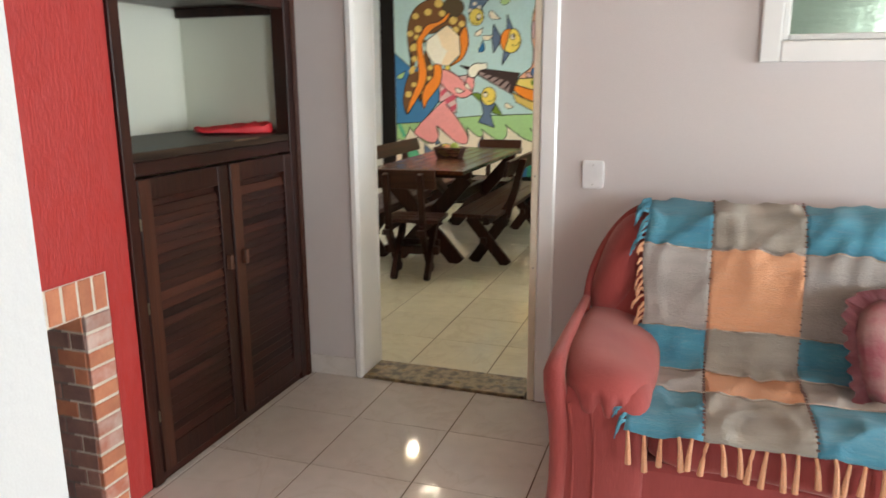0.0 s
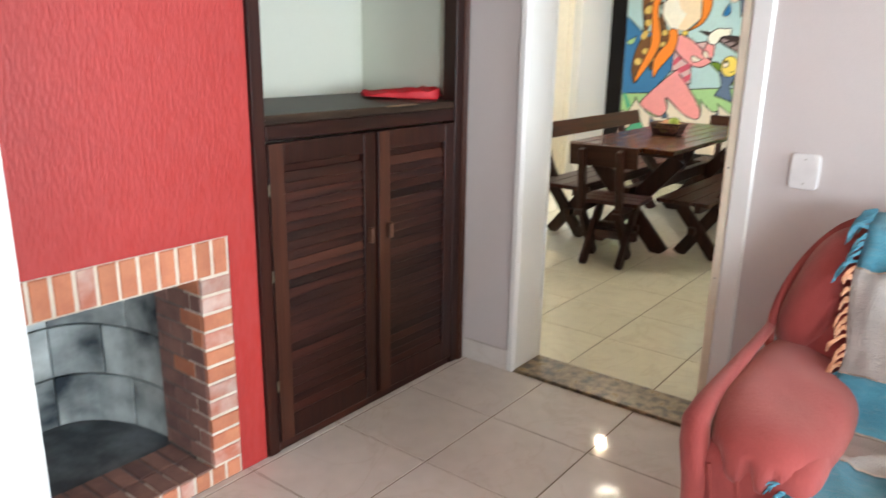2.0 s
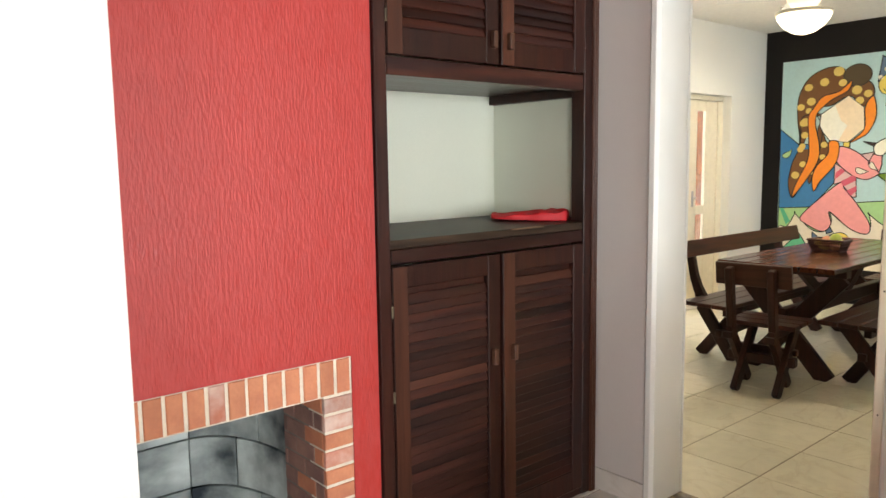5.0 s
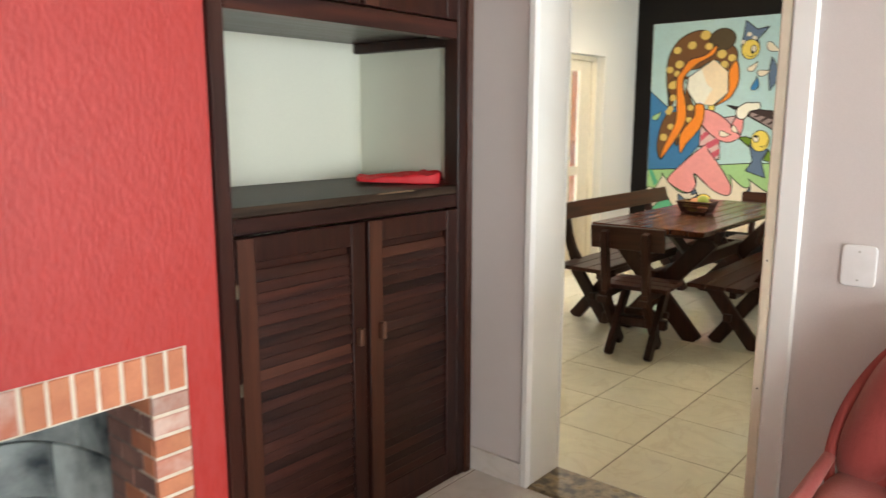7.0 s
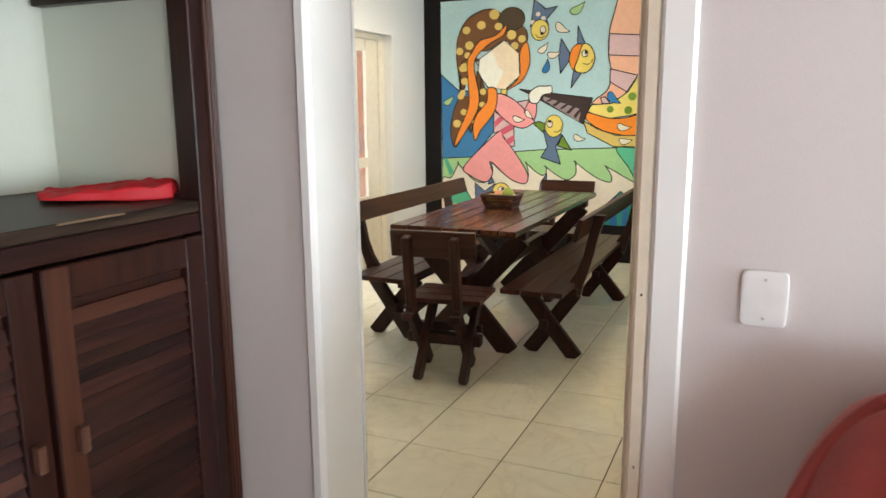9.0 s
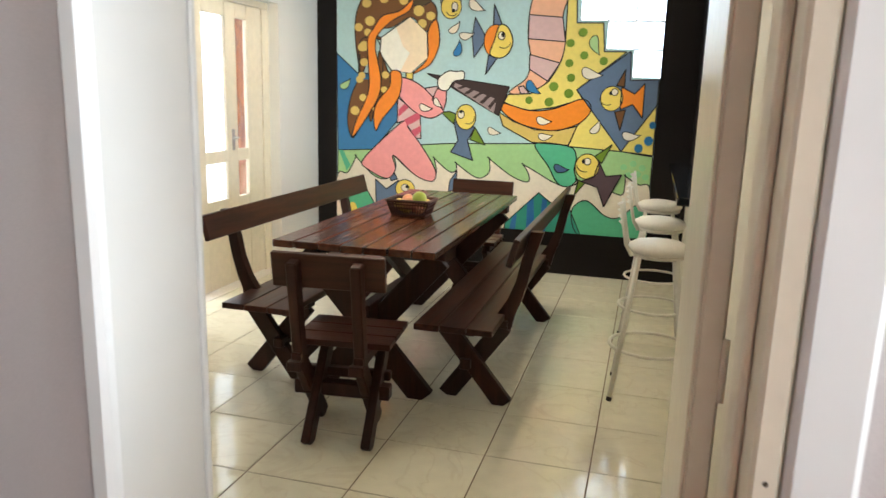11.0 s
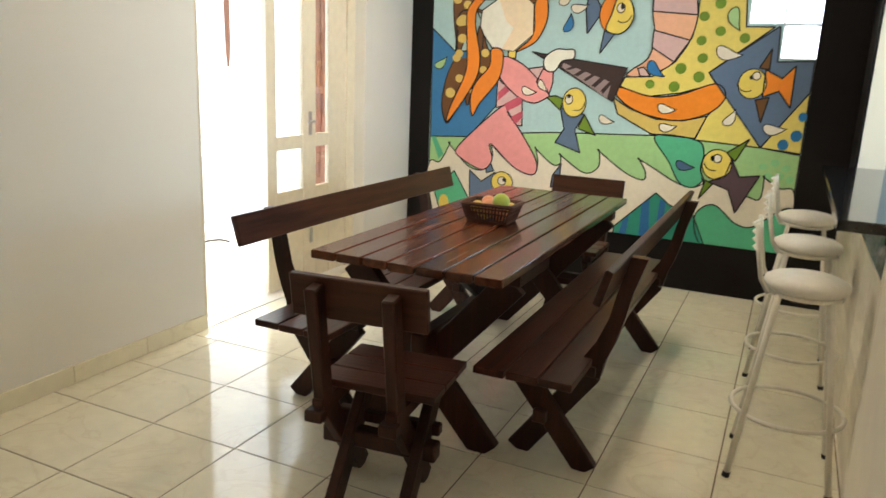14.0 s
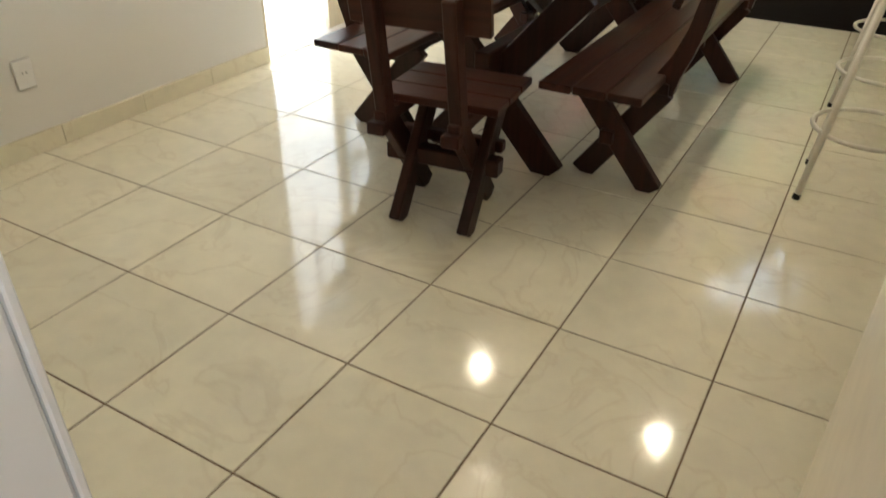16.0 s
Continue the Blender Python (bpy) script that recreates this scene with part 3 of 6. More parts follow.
# ---- terrace and distance ----
setting("ground", boxes((-400, 400, -400, 400, -0.6, -0.5)), "terrace", "pale ground reaching to the horizon", "ground")
setting("terrace_floor", boxes((-9.0, XL - 0.161, -6.0, 16.0, -0.3, -0.012)), "terrace", "pale sunlit terrace floor outside", "floor")
setting("terrace_sill", boxes((XL - 0.16, XL - 0.001, OY0 + 0.001, OY1 - 0.001, -0.01, 0.003), bevel=0.001), "terrace", "pale stone threshold of the terrace door", "sill")
# added emitter that brightens the glass blocks and their reflection on the floor
setting("backdrop_north", boxes((-8.9, 6.0, 16.0, 16.2, -0.5, 13.0)), "block_glow", "glowing panel standing in for bright sky behind the glass blocks", "backdrop")
# self-lit sheet closing the view outside, also lights the dining room
setting("backdrop", boxes((-9.2, -9.0, -6.0, 16.0, -0.5, 9.0)), "terrace_glow", "glowing white panel standing in for the overexposed distance beyond the terrace", "backdrop")


def terrace_door():
    d = tagged(new("door_2"), "white painted glazed terrace door with small lower panes, closed", "door", kind="structure")
    x0, x1 = XL - 0.13, XL - 0.095
    y0, y1 = 6.66, 7.52
    ys = [(y0, y0 + 0.095), (y0 + 0.365, y0 + 0.505), (y0 + 0.655, y1)]
    for a, b in ys:
        part("stile", boxes((x0, x1, a, b, 0.01, 2.0), bevel=0.004), "door_white", d)
    for a, b in ((y0 + 0.0965, y0 + 0.3635), (y0 + 0.5065, y0 + 0.6535)):
        for z0, z1 in ((0.90, 0.985), (1.9, 2.0), (0.01, 0.64)):
            part("rail" if z0 > 0.5 else "panel", boxes((x0 + 0.002, x1 - 0.002, a, b, z0, z1), bevel=0.003), "door_white", d)
        for z0, z1 in ((0.641, 0.899), (0.986, 1.899)):
            part("pane", boxes((x0 + 0.014, x0 + 0.018, a, b, z0, z1)), "clear_glass", d).visible_shadow = False
    plate = part("lock_plate", boxes((x1, x1 + 0.006, y0 + 0.42, y0 + 0.455, 0.98, 1.13), bevel=0.002), "steel", d)
    bm = tube(bmesh.new(), [(x1, y0 + 0.437, 1.07), (x1 + 0.045, y0 + 0.437, 1.07), (x1 + 0.05, y0 + 0.40, 1.07), (x1 + 0.05, y0 + 0.35, 1.065)], 0.008, 8)
    part("handle", bm, "steel", plate)
    part("bolt", boxes((x1, x1 + 0.01, y0 + 0.43, y0 + 0.455, 0.26, 0.36), bevel=0.002), "steel", d)
    for a, b in ((OY0 + 0.001, OY0 + 0.05), (y1 + 0.002, OY1 - 0.001)):
        part("post", boxes((XL - 0.155, XL - 0.085, a, b, 0, OH - 0.05), bevel=0.004), "door_white", d)
    part("head", boxes((XL - 0.155, XL - 0.085, OY0 + 0.001, OY1 - 0.001, OH - 0.049, OH - 0.001), bevel=0.004), "door_white", d)
    part("stay_hook", tube(bmesh.new(), [(XL - 0.10, OY0 + 0.049, 0.445), (XL - 0.10, OY0 + 0.14, 0.452), (XL - 0.10, OY0 + 0.24, 0.44), (XL - 0.10, OY0 + 0.31, 0.415)], 0.006, 8), "hinge_brass", d)
    # reveal trim on the room side
    part("trim", boxes((XL - 0.08, XL + 0.004, OY0 - 0.004, OY0 + 0.012, 0.0, OH), bevel=0.002), "door_white", d)
    return d


terrace_door()


def curtain():
    c = thing("curtain", (XL - 0.42, 7.72, 0.0), "gathered terracotta curtain tied outside the terrace door", "curtain")
    bm = bmesh.new()
    rings = []
    for k in range(25):
        z = 0.55 + k * 0.075
        w = 0.075 + 0.05 * min(abs(z - 1.25) / 0.6, 1.0)
        rings.append([bm.verts.new((XL - 0.42 + 0.05 * math.sin(a) * (1 + 0.2 * math.sin(7 * a)), 7.72 + w * math.cos(a) * (1 + 0.25 * math.sin(9 * a + 0.4 * z)), z)) for a in (2 * math.pi * j / 48 for j in range(48))])
    for a, b in zip(rings, rings[1:]):
        for j in range(48):
            bm.faces.new((a[j], a[(j + 1) % 48], b[(j + 1) % 48], b[j]))
    part("drape", bm, "curtain", c, smooth=True)
    part("tie_band", turned(bmesh.new(), [(0.085, 1.22), (0.093, 1.23), (0.093, 1.27), (0.085, 1.28)], (XL - 0.42, 7.72, 0), 24), "curtain", c)
    part("rail", tube(bmesh.new(), [(XL - 0.42, 6.0, 2.36), (XL - 0.42, 7.95, 2.36)], 0.012, 8), "steel", c)
    part("bracket", boxes((XL - 0.43, XL - 0.165, 7.9, 7.92, 2.35, 2.37)), "steel", c)
    bm = bmesh.new()
    tube(bm, [(XL - 0.42, 6.71, 1.39), (XL - 0.42, 6.71, 1.5), (XL - 0.42, 6.705, 1.9), (XL - 0.42, 6.70, 2.355)], [0.008, 0.016, 0.02, 0.024], 10)
    part("hanging_end", bm, "curtain", c, smooth=True)
    return c


curtain()

# ---- fireplace ----
FY0, FY1, FZ0, FZ1 = 1.25, 1.815, 0.063, 0.712
fire = thing("fireplace", (XF, 1.53, 0), "small red brick fireplace with whitewashed joints and a sooty hearth", "fireplace")
for m in ((XF - 0.10, XF - 0.001, 1.142, FY0 - 0.004, 0, 0.828), (XF - 0.10, XF - 0.001, FY1 + 0.004, 1.923, 0, 0.828), (XF - 0.10, XF - 0.001, FY0, FY1, FZ1, 0.828), (XF - 0.10, XF - 0.001, FY0, FY1, 0, FZ0 - 0.004),
          (XF - 0.27, XF - 0.101, FY1 + 0.004, FY1 + 0.06, 0, FZ1 + 0.05), (XF - 0.27, XF - 0.101, FY0 - 0.06, FY0 - 0.004, 0, FZ1 + 0.05)):
    part("mortar_bed", boxes(m), "mortar_sooty" if m[0] < XF - 0.2 else "mortar", fire)
part("firebox_shell", boxes((-2.66, XF - 0.105, 1.05, 1.15, 0, 0.95), (-2.66, XF - 0.105, 1.93, 1.98, 0, 0.95), (-2.66, -2.56, 1.15, 1.93, 0, 0.95), (-2.56, XF - 0.105, 1.15, 1.93, FZ1 + 0.06, 0.95)), "soot", fire)
part("hearth_floor", boxes((-2.56, XF - 0.105, 1.15, 1.93, 0, FZ0 - 0.006)), "ash_floor", fire)


# ---- cabinet ----
CY0, CY1 = 2.035, 3.128
cab = thing("built_in_cabinet", (XF, 2.59, 0), "dark stained louvred wooden cabinet built into the wall", "cabinet")
part("stile", boxes((XF - 0.06, XF + 0.012, CY0, CY0 + 0.048, 0, H - 0.002), bevel=0.003), "cabinet_wood", cab)
bm = boxes((XF - 0.06, XF + 0.010, CY1 - 0.05, CY1, 0, H - 0.002), bevel=0.003)
part("stile", bm, "cabinet_wood", cab)
bm = bmesh.new()
for off in (0.006, 0.020, 0.031):
    tube(bm, [(XF + 0.012, CY1 - 0.002 + off * 0.9, 0.0), (XF + 0.012, CY1 - 0.002 + off * 0.9, H - 0.002)], 0.007, 8)
box(bm, XF - 0.02, XF + 0.012, CY1 + 0.0005, CY1 + 0.035, 0, H - 0.002)
part("edge_moulding", bm, "cabinet_edge", cab, "worn reddish moulding on the cabinet edge")
part("rail", boxes((XF - 0.05, XF + 0.004, CY0 + 0.056, CY1 - 0.051, 1.105, 1.155), bevel=0.003), "cabinet_slat", cab)
part("rail", boxes((XF - 0.05, XF + 0.004, CY0 + 0.056, CY1 - 0.051, 1.725, 1.785), bevel=0.003), "cabinet_slat", cab)
part("plinth", boxes((XF - 0.05, XF - 0.003, CY0 + 0.056, CY1 - 0.051, 0, 0.03)), "cabinet_slat", cab)
part("shelf_top", boxes((-2.375, XF + 0.002, CY0 + 0.02, 3.148, 1.156, 1.186), bevel=0.003), "shelf_wood", cab, "scuffed dark wooden shelf")
part("worn_edge", boxes((XF - 0.005, XF + 0.0035, 2.66, 2.84, 1.181, 1.1868), bevel=0.0015), "worn_wood", cab, "bare worn strip on the shelf edge")
part("soffit", boxes((-2.375, XF - 0.051, CY0 + 0.02, 3.148, 1.745, 1.765)), "cabinet_slat", cab)
part("ledger", boxes((-2.37, XF - 0.06, 3.11, 3.148, 1.705, 1.744), bevel=0.002), "cabinet_wood", cab)
part("cleat", boxes((XF - 0.3, XF - 0.01, 3.085, 3.148, 1.187, 1.2), bevel=0.002), "cabinet_wood", cab)


def louvre_door(y0, y1, z0, z1, handle_y, pale):
    """A framed door of tilted slats."""
    x = XF + 0.004
    d = part("door", boxes((x - 0.022, x + 0.008, y0, y0 + 0.062, z0, z1), (x - 0.022, x + 0.008, y1 - 0.062, y1, z0, z1), (x - 0.022, x + 0.007, y0 + 0.062, y1 - 0.062, z1 - 0.075, z1), (x - 0.022, x + 0.007, y0 + 0.062, y1 - 0.062, z0, z0 + 0.09), bevel=0.003), "cabinet_wood", cab)
    part("stile_face", boxes((x + 0.0085, x + 0.0105, y0 + 0.002, y0 + 0.06, z0 + 0.002, z1 - 0.002)), "cabinet_edge", d)
    bm = boxes((x - 0.02, x - 0.017, y0 + 0.062, y1 - 0.062, z0 + 0.09, z1 - 0.075))
    part("backing", bm, "cabinet_wood", d)
    gap = 0.0335
    count = int((z1 - z0 - 0.165) / gap)
    for k in range(count):
        zc = z0 + 0.09 + gap * (k + 0.5)
        bm = beam(bmesh.new(), (x - 0.006, y0 + 0.0625, zc), (x - 0.006, y1 - 0.0625, zc), 0.036, 0.007, (0.35, 0, -1), 0.0015)
        part("slat", bm, "worn_slat" if k == pale else "cabinet_slat", d)
    hz = 0.715 if z0 < 1 else z0 + 0.085
    h = part("handle", boxes((x + 0.011, x + 0.034, handle_y - 0.010, handle_y + 0.010, hz - 0.03, hz + 0.03), bevel=0.003), "handle_wood", d, "small worn wooden pull")
    for hz2 in ((z0 + 0.22, z0 + 0.62, z1 - 0.15) if z0 < 1 else (z0 + 0.12,)):
        left = handle_y > (y0 + y1) / 2
        hy = y0 - 0.003 if left else y1 + 0.003
        part("hinge", tube(bmesh.new(), [(x + 0.006, hy, hz2 - 0.020), (x + 0.006, hy, hz2 + 0.020)], 0.0045 if left else 0.0035, 8), "hinge_brass" if left else "cabinet_wood", d)
    return d


M["worn_slat"] = wood("worn_slat", (0.050, 0.015, 0.009), (0.085, 0.027, 0.015), 0.4, "Y", 0.1)
louvre_door(2.088, 2.588, 0.035, 1.098, 2.545, 16)
louvre_door(2.604, 3.074, 0.035, 1.098, 2.650, 25)
louvre_door(2.088, 2.588, 1.79, 2.62, 2.552, -1)
louvre_door(2.604, 3.074, 1.79, 2.62, 2.635, -1)


def folded_cloth():
    bm = bmesh.new()
    pillow(bm, 0, 0, 0, 0.17, 0.115, 0.016, 4.0, 30, 0.014)
    for v in bm.verts:
        ridge = max(0.0, 1 - abs(noise.noise(Vector((v.co.x * 6, v.co.y * 14, 2)))) * 4)
        v.co.z = v.co.z * (0.8 + 0.55 * v.co.x / 0.17) + (0.010 * ridge + 0.016 * abs(noise.noise(Vector((v.co.x * 9, v.co.y * 18, 6))))) * (v.co.z > 0)
        v.co.y *= 0.72 + 0.28 * (0.5 - v.co.x / 0.34) + 0.10 * noise.noise(Vector((v.co.x * 11, 4, 9)))
        v.co.z = max(v.co.z, -0.012)
    bmesh.ops.translate(bm, vec=(0, 0, 0.012), verts=bm.verts)
    ob = tagged(part("folded_cloth", bm, "red_cloth", smooth=True), "folded bright red cloth lying on the cabinet shelf", "cloth")
    ob.matrix_basis = pose(-2.03, 3.02, 1.187, 0, 0, 42)


folded_cloth()


def switch_plate():
    s = thing("light_switch", (-0.427, YD, 1.035), "white plastic blank switch plate on the lilac wall", "switch plate")
    part("plate", pillow(bmesh.new(), -0.427, YD - 0.006, 1.035, 0.044, 0.006, 0.058, 8, 28), "plastic_white", s, smooth=True)
    for dz in (-0.04, 0.04):
        part("screw", tube(bmesh.new(), [(-0.427, YD - 0.010, 1.035 + dz), (-0.427, YD - 0.0125, 1.035 + dz)], 0.0032, 10), "steel", s)
    o = thing("wall_outlet", (XL, 4.665, 0.32), "white plastic double socket low on the cream wall", "socket")
    part("plate", boxes((XL + 0.001, XL + 0.010, 4.625, 4.705, 0.262, 0.378), bevel=0.004), "plastic_white", o)
    for dy in (-0.008, 0.008):
        part("pin_hole", tube(bmesh.new(), [(XL + 0.0095, 4.665 + dy, 0.325), (XL + 0.0108, 4.665 + dy, 0.325)], 0.003, 8), "rubber", o)


switch_plate()


# ---- sofa ----
def sofa():
    s = thing("sofa", (0.4, 2.75, 0), "dusty red velvet sofa with rounded pleated arms", "sofa")
    part("base", boxes((-0.40, 1.30, 2.26, 3.1, 0.03, 0.27), bevel=0.02), "sofa_velvet", s)
    part("seat_cushion", pillow(bmesh.new(), 0.45, 2.6, 0.33, 0.61, 0.37, 0.085, 5, 14, 0.02), "sofa_velvet", s, smooth=True)

    def lean(p):
        return Vector((p.x, p.y + 0.13 * (p.z - 0.3), p.z))
    part("backrest", pillow(bmesh.new(), 0.45, 2.88, 0.62, 0.80, 0.14, 0.33, 4, 18, 0.015, lean), "sofa_velvet", s, smooth=True)
    for sign, x in ((-1, -0.255), (1, 1.155)):
        # wing of the back, a slanted drop bulging beside the throw
        def slant(p, sign=sign):
            q = lean(p)
            return Vector((q.x - sign * 0.30 * (q.z - 0.70), q.y, q.z))
        w = part("wing", pillow(bmesh.new(), x + sign * 0.020, 2.88, 0.735, 0.098, 0.15, 0.205, 2.3, 24, 0.01, slant), "sofa_velvet", s, smooth=True)
        bm = bmesh.new()
        pts = []
        for k in range(25):
            a = math.pi * (0.02 + 0.96 * k / 24)
            pz = 0.728 - 0.222 * math.cos(a)
            pts.append((x + sign * (0.114 * math.sin(a) + 0.008) - sign * 0.30 * (pz - 0.70), 2.80 + 0.15 * (0.5 - 0.5 * math.cos(a)), pz))
        part("piping", tube(bm, pts, 0.014, 8), "sofa_piping", w, smooth=True)

        def arm_shape(p, x=x, sign=sign):
            f = (2.95 - p.y) / 0.72
            front = max(0.0, (2.42 - p.y) / 0.2) * max(0.0, min(1.0, (0.545 - p.z) / 0.10))
            fold = (0.5 + 0.5 * math.cos((p.x - x) * 95 + 0.8 * math.sin(p.x * 31))) ** 2
            slope = 0.20 * sign * (p.x - x) * max(0.0, min(1.0, (p.z - 0.42) / 0.08))
            return Vector((p.x + sign * 0.012 * f, p.y + front * (0.030 * fold - 0.006), p.z - 0.024 + 0.024 * (0.5 - f) + slope + 0.012 * front * fold))
        a = part("arm", pillow(bmesh.new(), x - sign * 0.008, 2.60, 0.500, 0.152, 0.375, 0.102, 3.0, 64, 0.012, arm_shape), "sofa_velvet", s, smooth=True)
        part("arm_panel", pillow(bmesh.new(), x + sign * 0.005, 2.60, 0.26, 0.150, 0.37, 0.245, 9, 12, 0.006), "sofa_velvet", s, smooth=True)
        # the rolled outer edge, along the top and down the front corner
        roll = [(x + sign * 0.128, 3.00, 0.622), (x + sign * 0.132, 2.85, 0.612), (x + sign * 0.138, 2.68, 0.594), (x + sign * 0.146, 2.50, 0.570), (x + sign * 0.152, 2.35, 0.545), (x + sign * 0.151, 2.278, 0.525), (x + sign * 0.142, 2.252, 0.48), (x + sign * 0.128, 2.246, 0.40), (x + sign * 0.122, 2.245, 0.30), (x + sign * 0.124, 2.245, 0.18), (x + sign * 0.138, 2.245, 0.05)]
        part("arm_roll", tube(bmesh.new(), roll, [0.014, 0.015, 0.018, 0.023, 0.030, 0.035, 0.036, 0.034, 0.032, 0.030, 0.030], 14), "sofa_velvet", s, smooth=True)
        # gathered seam under the overhanging arm cushion
        seam = [(x - sign * 0.012 + 0.135 * math.sin(b), 2.246 + 0.05 * (1 - math.cos(b)), 0.430 + 0.038 * sign * math.sin(b) + 0.010 * math.cos(3 * b)) for b in (-1.35 + 2.7 * k / 20 for k in range(21))]
        part("piping", tube(bmesh.new(), seam, 0.006, 8), "sofa_piping", a, smooth=True)
        for k in range(2):
            fx = x + sign * (0.078 - 0.066 * k)
            part("seam", tube(bmesh.new(), [(fx, 2.229, 0.06), (fx, 2.227, 0.25), (fx + sign * 0.004, 2.228, 0.36), (fx + sign * 0.018, 2.232, 0.45)], 0.006, 6), "sofa_piping", a)
    for fx in (-0.32, 1.2):
        for fy in (2.35, 3.0):
            part("foot", boxes((fx - 0.03, fx + 0.03, fy - 0.03, fy + 0.03, 0, 0.03)), "rubber", s)
    return s


sofa()


def throw():
    """A woven patchwork throw over back and seat: a sheet that follows the cushions, patch by patch."""
    t = thing("throw_blanket", (0.4, 2.7, 0.4), "blue, grey and peach checked woven throw over the sofa", "blanket")
    prof = [(3.08, 0.80), (3.07, 0.90), (3.02, 0.955), (2.94, 0.962), (2.85, 0.93), (2.805, 0.86), (2.78, 0.74), (2.76, 0.62), (2.735, 0.50), (2.71, 0.44), (2.66, 0.425), (2.5, 0.432), (2.35, 0.432), (2.27, 0.428), (2.225, 0.412), (2.210, 0.385)]
    # running length along the profile
    lens = [0.0]
    for (a, b), (c, d) in zip(prof, prof[1:]):
        lens.append(lens[-1] + math.hypot(c - a, d - b))

    def along(u):
        u = max(0.0, min(u, lens[-1]))
        for i in range(len(prof) - 1):
            if u <= lens[i + 1]:
                f = (u - lens[i]) / (lens[i + 1] - lens[i])
                return [prof[i][j] + f * (prof[i + 1][j] - prof[i][j]) for j in (0, 1)]
    rows = [0.0, 0.47, 0.755, 0.92, 1.11, lens[-1]]
    xs = [-0.180, 0.042, 0.338, 0.64, 0.97]
    kinds = (("blue", "taupe", "blue", "taupe"), ("grey", "peach", "grey", "peach"), ("blue", "taupe", "blue", "taupe"), ("grey", "peach", "grey", "peach"), ("blue", "taupe", "blue", "taupe"))

    def spot(x, u):
        y, z = along(u)
        bent = x + 0.05 * noise.noise(Vector((x * 3, u * 5, 7)))
        w = 0.010 * noise.noise(Vector((bent * 9, u * 4, 0))) + 0.007 * noise.noise(Vector((bent * 24, u * 7, 3)))
        w += 0.016 * max(0.0, 0.35 - abs(noise.noise(Vector((bent * 7 + u * 3, u * 5, 11))))) ** 2 / 0.12
        side = 0.02 * noise.noise(Vector((u * 5, 1, 1))) if x < -0.1 else 0
        return Vector((x + side, y - 0.012 - abs(w), z + 0.012 + w))
    for r in range(5):
        for c in range(4):
            nu = max(4, int((rows[r + 1] - rows[r]) / 0.02))
            nx = max(6, int((xs[c + 1] - xs[c]) / 0.018))
            bm = bmesh.new()
            grid = [[bm.verts.new(spot(xs[c] + (xs[c + 1] - xs[c]) * i / nx, rows[r] + (rows[r + 1] - rows[r]) * j / nu)) for i in range(nx + 1)] for j in range(nu + 1)]
            for j in range(nu):
                for i in range(nx):
                    bm.faces.new((grid[j][i], grid[j][i + 1], grid[j + 1][i + 1], grid[j + 1][i]))
            bmesh.ops.recalc_face_normals(bm, faces=bm.faces)
            bmesh.ops.solidify(bm, geom=bm.faces[:], thickness=0.005)
            part("patch", bm, "throw_" + kinds[r][c], t, smooth=True)
    for u in rows[1:5]:
        bm = tube(bmesh.new(), [spot(x, u) + Vector((0, -0.004, 0.003)) for x in [xs[0] + (xs[4] - xs[0]) * i / 60 for i in range(61)]], 0.0028, 5)
        part("seam", bm, "seam", t)
    for x in xs[1:4]:
        for k in range(int(lens[-1] / 0.022)):
            p = spot(x, 0.05 + k * 0.022)
            if 0.05 + k * 0.022 < lens[-1]:
                part("stitch", boxes((p.x - 0.0045, p.x + 0.0045, p.y - 0.005, p.y + 0.003, p.z + 0.001, p.z + 0.005)), "stitch", t)
    rnd = random.Random(5)
    x = xs[0] + 0.01
    while x < xs[4]:
        p = spot(x, lens[-1])
        l = rnd.uniform(0.085, 0.115)
        dx = rnd.uniform(-0.015, 0.015)
        part("tassel", tube(bmesh.new(), [p, p + Vector((dx * 0.4, -0.008, -0.02)), p + Vector((dx * 0.7, -0.008, -l * 0.55)), p + Vector((dx, -0.004, -l))], [0.005, 0.006, 0.008, 0.010], 7), "throw_peach", t, "twisted orange tassel")
        x += rnd.uniform(0.035, 0.05)
    for k in range(50):
        u = 0.16 + k * 0.026
        if u > lens[-1] - 0.005:
            break
        p = spot(xs[0], u)
        a = rnd.uniform(-1.0, 1.0)
        l = rnd.uniform(0.05, 0.10) if u < 0.46 else rnd.uniform(0.02, 0.045) if u < 0.62 else rnd.uniform(0.035, 0.075)
        colour = "throw_blue" if u < 0.47 or 0.755 < u < 0.92 or u > 1.11 else "throw_peach"
        bm = bmesh.new()
        for strand in range(4):
            b, w = a + rnd.uniform(-0.35, 0.35), rnd.uniform(0, 6)
            m = l * rnd.uniform(0.7, 1.0)
            path = []
            for i in range(7):
                f = i / 6
                path.append(p + Vector((-m * f * (1 - 0.35 * f), -0.028 * f + 0.006 * f * math.sin(6 * f + w), 0.45 * m * b * f - 0.85 * m * f * f + 0.004 * math.sin(8 * f + w) + 0.002 * strand)))
            tube(bm, path, [0.0026, 0.003, 0.003, 0.003, 0.0028, 0.0024, 0.0015], 5)
        part("side_fringe", bm, colour, t)
    return t


throw()


